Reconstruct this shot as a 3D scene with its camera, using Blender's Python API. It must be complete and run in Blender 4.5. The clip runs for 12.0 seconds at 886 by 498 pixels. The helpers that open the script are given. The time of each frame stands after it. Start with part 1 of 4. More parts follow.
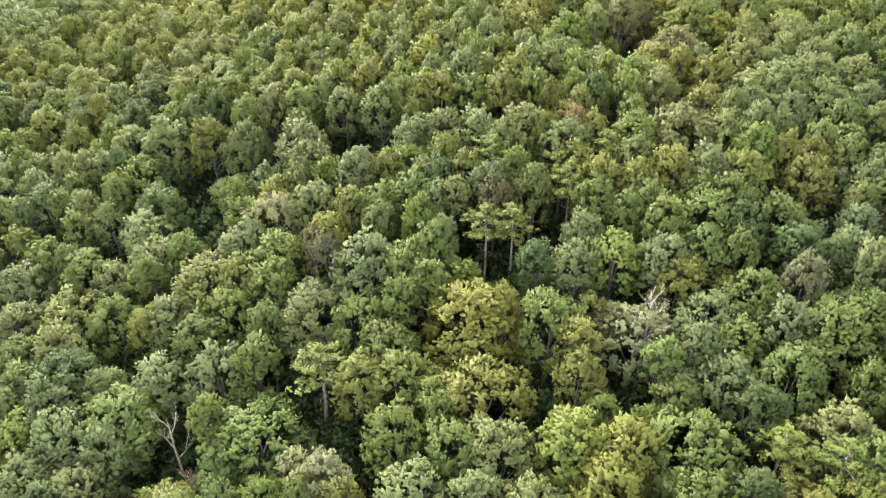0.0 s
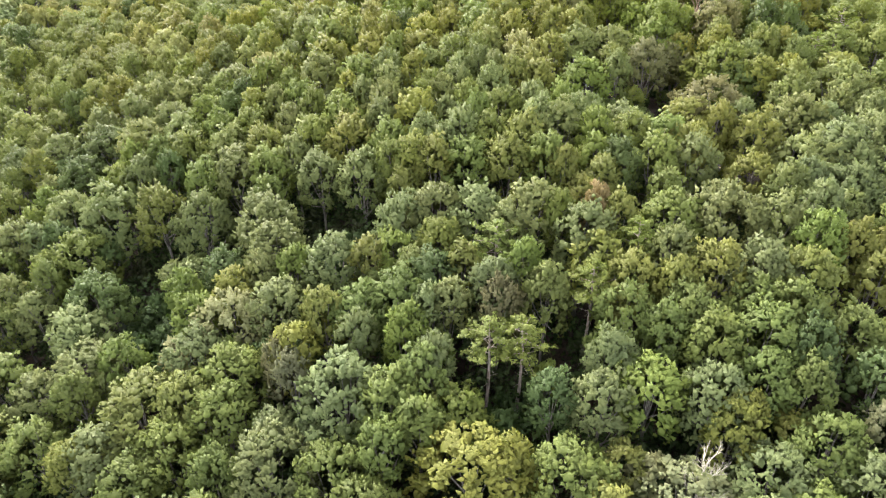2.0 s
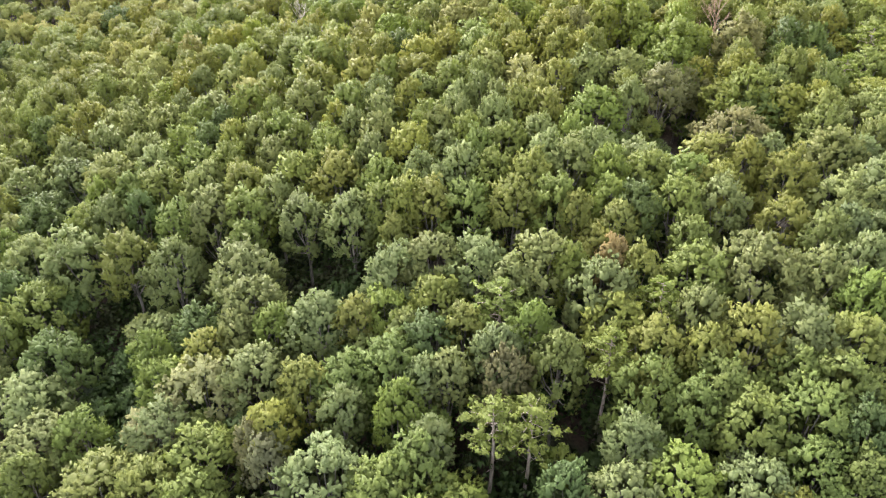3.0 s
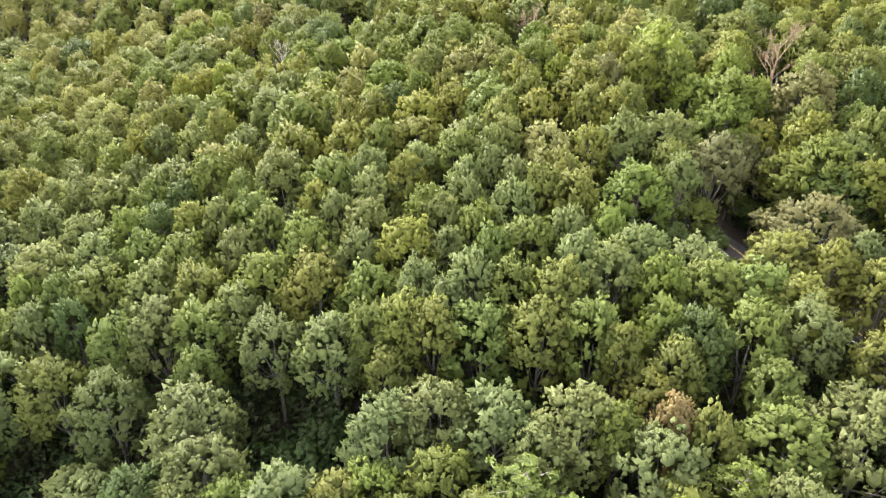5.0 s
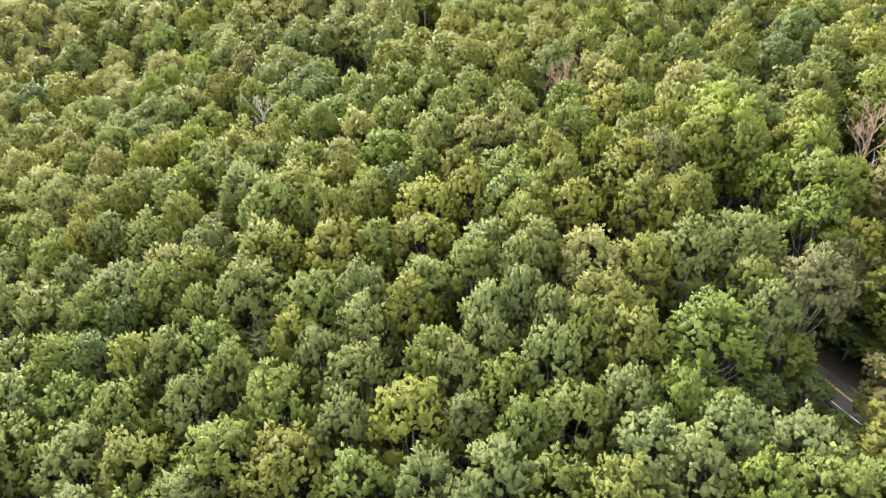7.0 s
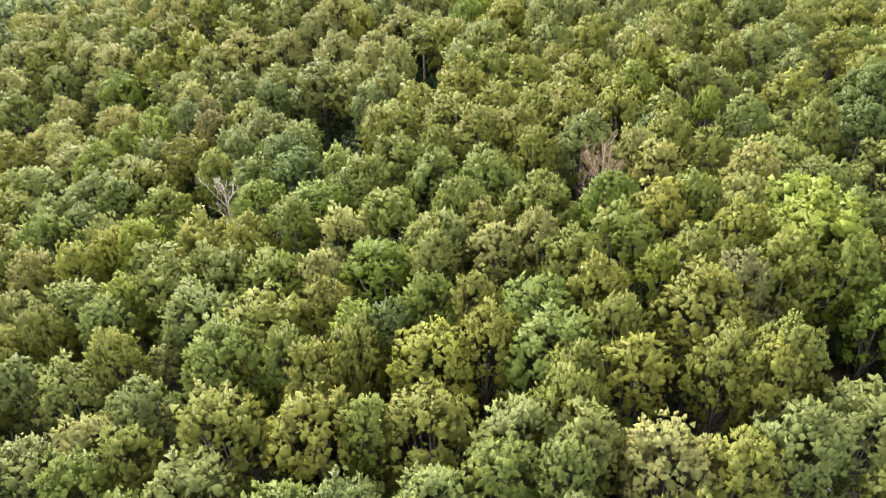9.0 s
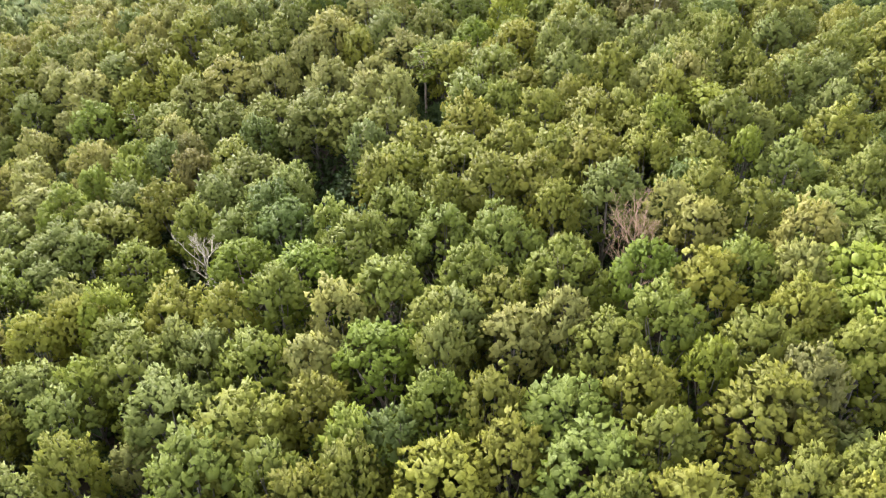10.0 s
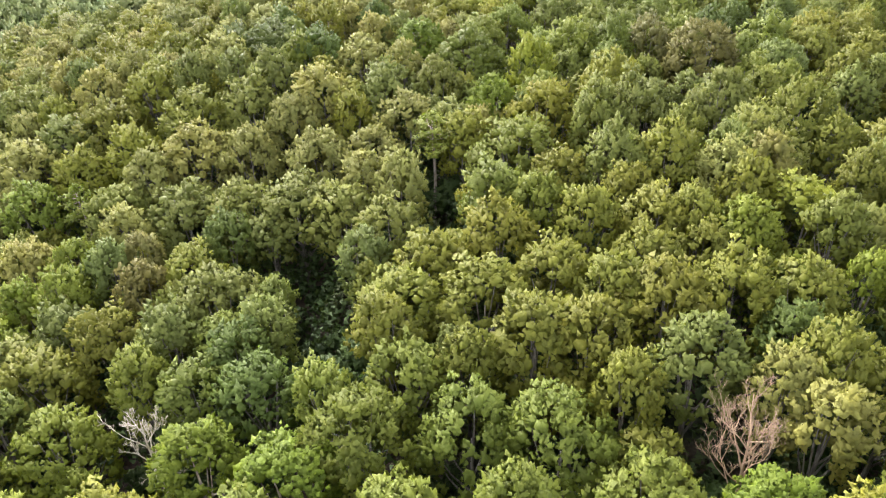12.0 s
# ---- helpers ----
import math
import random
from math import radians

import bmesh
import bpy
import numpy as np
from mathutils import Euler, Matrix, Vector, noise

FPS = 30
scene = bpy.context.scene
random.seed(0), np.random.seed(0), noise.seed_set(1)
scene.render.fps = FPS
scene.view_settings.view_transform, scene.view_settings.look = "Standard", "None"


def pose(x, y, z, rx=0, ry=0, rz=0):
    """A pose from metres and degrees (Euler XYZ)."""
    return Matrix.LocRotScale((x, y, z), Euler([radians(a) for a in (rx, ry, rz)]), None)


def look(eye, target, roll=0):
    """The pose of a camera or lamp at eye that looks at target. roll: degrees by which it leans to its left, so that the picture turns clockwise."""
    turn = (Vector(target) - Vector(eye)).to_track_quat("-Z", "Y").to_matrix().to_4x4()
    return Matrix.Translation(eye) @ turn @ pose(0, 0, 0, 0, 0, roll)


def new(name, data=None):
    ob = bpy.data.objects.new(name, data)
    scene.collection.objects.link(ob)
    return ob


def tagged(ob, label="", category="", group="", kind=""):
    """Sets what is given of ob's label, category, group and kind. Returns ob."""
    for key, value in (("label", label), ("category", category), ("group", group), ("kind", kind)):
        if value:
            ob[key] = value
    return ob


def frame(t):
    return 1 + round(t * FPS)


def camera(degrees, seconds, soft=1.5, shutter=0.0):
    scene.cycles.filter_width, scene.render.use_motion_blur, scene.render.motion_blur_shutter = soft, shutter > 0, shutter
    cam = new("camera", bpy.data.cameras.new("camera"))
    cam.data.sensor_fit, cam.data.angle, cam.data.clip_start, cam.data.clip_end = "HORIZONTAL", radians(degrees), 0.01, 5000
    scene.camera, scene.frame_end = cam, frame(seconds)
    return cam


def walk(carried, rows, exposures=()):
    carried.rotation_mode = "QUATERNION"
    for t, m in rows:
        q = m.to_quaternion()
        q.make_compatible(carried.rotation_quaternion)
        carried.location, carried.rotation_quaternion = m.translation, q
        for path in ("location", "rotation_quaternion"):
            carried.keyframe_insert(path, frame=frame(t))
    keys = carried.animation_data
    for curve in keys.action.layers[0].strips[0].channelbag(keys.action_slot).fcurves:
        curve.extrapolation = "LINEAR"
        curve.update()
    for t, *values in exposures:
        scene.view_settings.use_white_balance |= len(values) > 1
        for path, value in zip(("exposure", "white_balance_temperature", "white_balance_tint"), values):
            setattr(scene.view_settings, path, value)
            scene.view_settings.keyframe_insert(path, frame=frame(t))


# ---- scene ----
cam = camera(62.7, 12.0, soft=1.2)
METRES, EYE, TILT, LEAN, TURN = 190.0, 93.0, -34.0, 0.0, 0.0
ROWS = [
    (0.0, 0.0, 0.0, 0.0, 0.0, 0.0, -0.0),
    (0.5, 0.001, 0.0343, 0.0232, -0.04, 0.01, 0.01),
    (1.0, 0.0017, 0.0686, 0.0464, -0.09, 0.0, -0.03),
    (1.5, 0.0028, 0.103, 0.0695, -0.13, 0.01, -0.05),
    (2.0, 0.0038, 0.1374, 0.0926, -0.17, 0.01, -0.01),
    (2.5, 0.0044, 0.1718, 0.1157, -0.22, 0.02, 0.06),
    (3.0, 0.0054, 0.2062, 0.1392, -0.25, -0.01, 0.15),
    (4.75, 0.00496, 0.327, 0.2203, -0.34, -0.01, 0.27),
    (5.0, 0.0049, 0.3442, 0.2319, -0.02, -0.01, 0.27),
    (5.5, 0.0041, 0.3791, 0.2551, 0.61, 0.02, 0.02),
    (6.0, 0.0033, 0.4134, 0.2784, 0.58, 0.02, 0.14),
    (6.5, 0.0023, 0.448, 0.3018, 0.54, 0.04, 0.24),
    (7.0, 0.0008, 0.4827, 0.3248, 0.48, 0.07, 0.36),
    (9.0, -0.0067, 0.6211, 0.4188, 0.3, 0.05, 0.91),
    (9.5, -0.0094, 0.6557, 0.4421, 0.24, 0.06, 1.07),
    (10.0, -0.0122, 0.6904, 0.4655, 0.2, 0.05, 1.24),
    (10.5, -0.015, 0.7248, 0.4887, 0.18, 0.07, 1.42),
    (11.0, -0.0181, 0.7591, 0.512, 0.12, 0.08, 1.55),
    (11.5, -0.0213, 0.7934, 0.5356, 0.06, 0.06, 1.68),
    (12.0, -0.0245, 0.8279, 0.5592, 0.01, 0.03, 1.82),
]
walk(cam, [(t, pose(0, 0, EYE, TILT, LEAN, TURN) @ pose(METRES * x, METRES * y, METRES * z, 90 + pitch, roll, yaw)) for t, x, y, z, yaw, pitch, roll in ROWS],
     exposures=[(0.0, 3.02), (6.5, 2.96), (12.0, 2.86)])

# ---------------------------------------------------------------- light
SUN_HEIGHT, SUN_TURN = 40.0, 25.0      # degrees above the horizon; degrees to the left of straight ahead
world = bpy.data.worlds.new("sky")
scene.world = world
world.use_nodes = True
_nodes, _links = world.node_tree.nodes, world.node_tree.links
_sky = _nodes.new("ShaderNodeTexSky")
_sky.sky_type, _sky.sun_disc = "NISHITA", False
_sky.sun_elevation, _sky.sun_rotation = radians(SUN_HEIGHT), radians(-SUN_TURN)
_sky.air_density, _sky.dust_density = 1.0, 4.0
_veil = _nodes.new("ShaderNodeHueSaturation")      # a thin white overcast
_veil.inputs["Saturation"].default_value = 0.3
_links.new(_sky.outputs[0], _veil.inputs["Color"])
_links.new(_veil.outputs[0], _nodes["Background"].inputs[0])
_nodes["Background"].inputs[1].default_value = 0.15
sun = new("sun", bpy.data.lights.new("sun", "SUN"))
sun.data.energy, sun.data.angle, sun.data.color = 0.32, radians(50), (0.96, 0.96, 0.78)
_a, _e = radians(SUN_TURN), radians(SUN_HEIGHT)
SUN_WAY = Vector((-math.sin(_a) * math.cos(_e), math.cos(_a) * math.cos(_e), math.sin(_e)))
sun.matrix_world = look(SUN_WAY * 400, (0, 0, 0))


# ---------------------------------------------------------------- materials
def material(name):
    m = bpy.data.materials.new(name)
    m.use_nodes = True
    n = m.node_tree.nodes
    return m, n, m.node_tree.links, n["Principled BSDF"]


def ramp(n, stops):
    r = n.new("ShaderNodeValToRGB")
    while len(r.color_ramp.elements) < len(stops):
        r.color_ramp.elements.new(0.5)
    for e, (p, c) in zip(r.color_ramp.elements, stops):
        e.position, e.color = p, (*c, 1)
    return r


def noise_of(n, l, scale, detail=3.0, space="Object"):
    tc = n.new("ShaderNodeTexCoord")
    t = n.new("ShaderNodeTexNoise")
    t.inputs["Scale"].default_value, t.inputs["Detail"].default_value = scale, detail
    l.new(tc.outputs[space], t.inputs["Vector"])
    return t


def mixed(n, l, kind, a, b, f=1.0):
    x = n.new("ShaderNodeMix")
    x.data_type, x.blend_type = "RGBA", kind
    for value, socket in ((f, x.inputs[0]), (a, x.inputs[6]), (b, x.inputs[7])):
        if isinstance(value, bpy.types.NodeSocket):
            l.new(value, socket)
        elif isinstance(value, tuple):
            socket.default_value = (*value, 1)
        else:
            socket.default_value = value
    return x.outputs[2]


def foliage(name, spread, pale, rough, hues=None):
    """Leaves take their tree's own colour (the object's colour); sprays differ a little, and young or turned-up leaves are paler."""
    m, n, l, p = material(name)
    info, geo = n.new("ShaderNodeObjectInfo"), n.new("ShaderNodeNewGeometry")
    one = ramp(n, [(0.0, (1 - spread,) * 3), (0.75, (1.0,) * 3), (1.0, (1 + spread, 1 + spread, 1 + 0.9 * spread))])
    l.new(geo.outputs["Random Per Island"], one.inputs[0])
    own = info.outputs["Color"]
    if hues:
        patch = noise_of(n, l, 0.11, 2.0)
        several = ramp(n, hues)
        l.new(patch.outputs[0], several.inputs[0])
        own = several.outputs[0]
    base = mixed(n, l, "MULTIPLY", own, one.outputs[0])
    lump = noise_of(n, l, 0.55, 2.0)
    tone = ramp(n, [(0.32, (0.86, 0.9, 0.88)), (0.68, (1.09, 1.08, 1.0))])
    l.new(lump.outputs[0], tone.inputs[0])
    base = mixed(n, l, "MULTIPLY", base, tone.outputs[0])
    far = noise_of(n, l, 0.9, 2.0)
    mask = ramp(n, [(0.5, (0, 0, 0)), (0.75, (pale,) * 3)])
    l.new(far.outputs[0], mask.inputs[0])
    base = mixed(n, l, "MIX", base, (0.185, 0.205, 0.08), mask.outputs[0])
    l.new(base, p.inputs["Base Color"])
    p.inputs["Roughness"].default_value = rough
    sprig, relief = noise_of(n, l, 4.5, 2.0), n.new("ShaderNodeBump")
    relief.inputs["Strength"].default_value, relief.inputs["Distance"].default_value = 0.5, 0.12
    l.new(sprig.outputs[0], relief.inputs["Height"])
    l.new(relief.outputs[0], p.inputs["Normal"])
    p.inputs["Specular IOR Level"].default_value = 0.22
    thin = n.new("ShaderNodeBsdfTranslucent")
    l.new(mixed(n, l, "MULTIPLY", base, (1.1, 1.25, 0.55)), thin.inputs[0])
    both = n.new("ShaderNodeMixShader")
    both.inputs[0].default_value = 0.34
    l.new(p.outputs[0], both.inputs[1])
    l.new(thin.outputs[0], both.inputs[2])
    l.new(both.outputs[0], n["Material Output"].inputs[0])
    return m


def bark(name, dark, light, scale):
    m, n, l, p = material(name)
    tc = n.new("ShaderNodeTexCoord")
    mp = n.new("ShaderNodeMapping")
    mp.inputs["Scale"].default_value = (scale, scale, scale * 0.16)
    l.new(tc.outputs["Object"], mp.inputs[0])
    t = n.new("ShaderNodeTexNoise")
    t.inputs["Scale"].default_value, t.inputs["Detail"].default_value = 1.0, 5.0
    l.new(mp.outputs[0], t.inputs["Vector"])
    r = ramp(n, [(0.35, dark), (0.65, light)])
    l.new(t.outputs[0], r.inputs[0])
    l.new(r.outputs[0], p.inputs["Base Color"])
    p.inputs["Roughness"].default_value = 0.9
    b = n.new("ShaderNodeBump")
    b.inputs["Strength"].default_value, b.inputs["Distance"].default_value = 0.6, 0.05
    l.new(t.outputs[0], b.inputs["Height"])
    l.new(b.outputs[0], p.inputs["Normal"])
    return m


FAR_LEAF = foliage("far_leaves", 0.1, 0.05, 0.7, [(0.3, (0.1, 0.13, 0.045)), (0.45, (0.125, 0.15, 0.05)), (0.58, (0.15, 0.165, 0.052)), (0.72, (0.165, 0.175, 0.07))])
# bush greens are lowered so that their colour carries the shade of the gaps
BUSH_LEAF = foliage("shaded_bush_leaves", 0.3, 0.0, 0.6, [(0.35, (0.042, 0.065, 0.022)), (0.5, (0.055, 0.085, 0.026)), (0.65, (0.06, 0.066, 0.028))])
LEAF = foliage("broad_leaves", 0.1, 0.1, 0.55)
NEEDLE = foliage("pine_needles", 0.22, 0.1, 0.6)
BARK = bark("grey_bark", (0.07, 0.06, 0.05), (0.2, 0.18, 0.15), 6.0)
PINE_BARK = bark("pine_bark", (0.16, 0.12, 0.1), (0.42, 0.35, 0.3), 5.0)
DEAD_BARK = bark("weathered_wood", (0.27, 0.235, 0.175), (0.52, 0.46, 0.36), 8.0)
RED_BARK = bark("reddish_dead_wood", (0.19, 0.12, 0.075), (0.36, 0.25, 0.165), 8.0)


def litter_material():
    m, n, l, p = material("shaded_leaf_litter")
    big, fine = noise_of(n, l, 0.09, 4.0), noise_of(n, l, 2.5, 5.0)
    # litter browns kept very dark: the deep shade under the crowns is painted in
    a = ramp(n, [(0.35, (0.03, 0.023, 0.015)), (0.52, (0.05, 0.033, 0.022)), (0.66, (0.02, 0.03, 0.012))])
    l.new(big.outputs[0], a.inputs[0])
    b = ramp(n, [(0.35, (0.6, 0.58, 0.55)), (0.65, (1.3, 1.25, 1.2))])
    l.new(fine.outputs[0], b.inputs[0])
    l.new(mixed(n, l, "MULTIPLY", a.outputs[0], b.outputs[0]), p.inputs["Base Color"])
    p.inputs["Roughness"].default_value = 0.95
    u = n.new("ShaderNodeBump")
    u.inputs["Strength"].default_value, u.inputs["Distance"].default_value = 0.7, 0.12
    l.new(fine.outputs[0], u.inputs["Height"])
    l.new(u.outputs[0], p.inputs["Normal"])
    return m


LITTER = litter_material()


# ---------------------------------------------------------------- the hill
def canopy_height(x, y):
    """The mean height of the tree tops: a hill that climbs ahead and falls off to the left."""
    u, v = math.tanh(x / 115.0), math.tanh((y - 180.0) / 175.0)
    far = min(1.0, max(0.0, (y - 283.0) / 42.0))
    next_hill = 11.4 * far * far * (3 - 2 * far) * (0.5 - 0.5 * math.tanh((x + 18.0) / 28.0))
    slope = 40.7 + 16.3 * u + 26.7 * v - 22.8 * u * u - 5.9 * u * v - 33.3 * v * v
    return slope - 1.4 * u ** 3 + 1.7 * u * u * v + 2.4 * u * v * v + 11.9 * v ** 3 + next_hill


CANOPY = 19.5


def ground_height(x, y):
    roll = noise.noise((x / 34.0, y / 34.0, 3.1)) * 0.7
    return canopy_height(x, y) - CANOPY + roll


def mesh_of(name, verts, faces, mat, smooth=False):
    me = bpy.data.meshes.new(name)
    me.from_pydata(verts, [], faces)
    if smooth:
        me.polygons.foreach_set("use_smooth", [True] * len(me.polygons))
    me.materials.append(mat)
    me.update()
    return me


def build_ground():
    near = [-150 + 5 * i for i in range(61)]
    xs = [-2600, -1500, -800, -450, -300, -210] + near + [210, 300, 450, 800, 1500, 2600]
    ys = [-2600, -1200, -500, -200, -80] + [-20 + 5 * i for i in range(85)] + [450, 560, 760, 1100, 1700, 2600]
    verts = [(x, y, ground_height(x, y)) for y in ys for x in xs]
    w = len(xs)
    faces = [(j * w + i, j * w + i + 1, (j + 1) * w + i + 1, (j + 1) * w + i) for j in range(len(ys) - 1) for i in range(w - 1)]
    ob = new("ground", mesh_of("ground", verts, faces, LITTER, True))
    return tagged(ob, "forest floor of brown leaf litter, darkened for the shade under the trees", "ground", kind="structure")


build_ground()


# ---------------------------------------------------------------- the road
def road_middle(s):
    """The middle of the road, s metres along it."""
    bend = 0.0035 * s * s if s > 0 else 0.002 * s * s
    return Vector((50.9 + 0.526 * s + 0.85 * bend, 179.75 - 0.85 * s + 0.526 * bend, 0))


def road_side(x, y):
    return min((Vector((x, y, 0)) - road_middle(s)).length for s in range(-24, 25, 3))


# ---------------------------------------------------------------- tree parts
def tube(verts, faces, points, radii, sides=7):
    """Adds a tapered limb along points."""
    start = len(verts)
    for k, (p, r) in enumerate(zip(points, radii)):
        p = Vector(p)
        way = (Vector(points[min(k + 1, len(points) - 1)]) - Vector(points[max(k - 1, 0)])).normalized()
        side = way.cross(Vector((0.31, 0.92, 0.2))).normalized()
        up = way.cross(side)
        for s in range(sides):
            a = 2 * math.pi * s / sides
            verts.append(p + (side * math.cos(a) + up * math.sin(a)) * r)
    for k in range(len(points) - 1):
        for s in range(sides):
            a, b = start + k * sides + s, start + k * sides + (s + 1) % sides
            faces.append((a, b, b + sides, a + sides))
    faces.append(tuple(start + (len(points) - 1) * sides + s for s in range(sides)))


def leaves_mesh(name, place, out, size, rng, mat, slim=0.8):
    """A mesh of leaf sprays, each a small three-cornered blade, from their places, outward ways and sizes."""
    n = len(place)
    face = out + 0.4 * rng.normal(size=(n, 3))
    face /= np.linalg.norm(face, axis=1)[:, None]
    face[(face * out).sum(1) < 0.05] = out[(face * out).sum(1) < 0.05]
    u = np.cross(face, rng.normal(size=(n, 3)))
    u /= np.linalg.norm(u, axis=1)[:, None]
    v = np.cross(face, u)
    s = size[:, None]
    corners = np.stack([place - u * s * 0.45 + v * s * slim * 0.5, place - u * s * 0.45 - v * s * slim * 0.5, place + u * s * 0.6], 1)
    me = bpy.data.meshes.new(name)
    me.vertices.add(3 * n)
    me.vertices.foreach_set("co", corners.reshape(-1).astype(np.float32))
    me.loops.add(3 * n)
    me.loops.foreach_set("vertex_index", np.arange(3 * n, dtype=np.int32))
    me.polygons.add(n)
    me.polygons.foreach_set("loop_start", np.arange(0, 3 * n, 3, dtype=np.int32))
    me.polygons.foreach_set("use_smooth", np.ones(n, dtype=bool))
    me.materials.append(mat)
    me.update(calc_edges=True)
    soft = 0.8 * out + 0.16 * face + np.array([0, 0, 0.42])
    soft /= np.linalg.norm(soft, axis=1)[:, None]
    me.normals_split_custom_set_from_vertices(np.repeat(soft, 3, axis=0).tolist())
    return me


def unit(a):
    return a / np.linalg.norm(a, axis=-1, keepdims=True)


def dome(rng, radius, deep, puff, ragged, point):
    """Places and outward ways of the leafy puffs that clothe a crown: an uneven dome with lobes, holes and a loose lower rim."""
    count = int(8.8 * radius * math.sqrt(radius * deep * 0.62) / (puff * puff * 1.75))
    k = np.arange(count) + 0.5
    up = 1 - 1.72 * k / count
    turn = 2.39996 * k + rng.normal(size=count) * 0.25
    flat = np.sqrt(np.maximum(0, 1 - up * up))
    d = unit(np.stack([flat * np.cos(turn), flat * np.sin(turn), up], 1) + rng.normal(size=(count, 3)) * 0.07)
    shift = Vector(rng.uniform(-50, 50, size=3))
    swell = np.array([0.55 * noise.noise(Vector(q) * 1.6 + shift) + 0.4 * noise.noise(Vector(q) * 3.4 + shift) for q in d])
    reach = (1.0 + 0.42 * swell + ragged * rng.normal(size=count) * 0.5)
    taper = 1 - point * np.maximum(0, d[:, 2]) ** 2 * 0.25
    cap = min(radius * 1.12, 0.7 * deep)
    skirt = deep - cap
    z = skirt + np.where(d[:, 2] > 0, d[:, 2] * cap * (0.5 + 0.5 * reach), d[:, 2] * skirt * 1.25)
    shape = np.stack([d[:, 0] * radius * reach * taper, d[:, 1] * radius * reach * taper, z], 1)
    keep = swell > -0.36 + 0.1 * rng.random(count)
    return shape[keep], unit(d[keep] + np.array([0, 0, 0.15])), swell[keep]


def knob(level):
    """Corners and faces of a unit ball, on which the leafy mass of a bough is shaped."""
    bm = bmesh.new()
    bmesh.ops.create_icosphere(bm, subdivisions=level, radius=1.0)
    verts, faces = np.array([v.co[:] for v in bm.verts]), np.array([[v.index for v in f.verts] for f in bm.faces])
    bm.free()
    return verts, faces


KNOB = knob(1)


def boughs(rng, radius, deep, size, ragged, point):
    """Middles, outward ways and sizes of the boughs of a crown: rounded masses on an uneven dome that leave dark clefts between them."""
    count = max(7, int(8.8 * radius * math.sqrt(radius * deep * 0.62) / (size * size * 2.4)))
    k = np.arange(count) + 0.5
    up = 1 - 1.42 * k / count
    turn = 2.39996 * k + rng.normal(size=count) * 0.35
    flat = np.sqrt(np.maximum(0, 1 - up * up))
    d = unit(np.stack([flat * np.cos(turn), flat * np.sin(turn), up], 1) + rng.normal(size=(count, 3)) * 0.09)
    shift = Vector(rng.uniform(-50, 50, size=3))
    swell = np.array([0.6 * noise.noise(Vector(q) * 1.5 + shift) + 0.35 * noise.noise(Vector(q) * 3.2 + shift) for q in d])
    reach = 1.0 + 0.36 * swell + ragged * rng.normal(size=count)
    taper = 1 - point * np.maximum(0, d[:, 2]) ** 2 * 0.25
    cap = min(radius * 1.4, 0.72 * deep)
    skirt = deep - cap
    span = (radius - 0.45 * size) * reach * taper
    z = skirt + np.where(d[:, 2] > 0, d[:, 2] * (cap - 0.5 * size) * (0.3 + 0.7 * reach), d[:, 2] * skirt * 1.2)
    shape = np.stack([d[:, 0] * span, d[:, 1] * span, z], 1)
    keep = swell > -0.42
    return shape[keep], unit(d[keep] + np.array([0, 0, 0.25])), (size * rng.uniform(0.68, 1.3, size=count))[keep]


TUFT_FACES = np.array([[0, 1, 4], [1, 2, 4], [2, 3, 4], [3, 0, 4], [1, 0, 5], [2, 1, 5], [3, 2, 5], [0, 3, 5]])


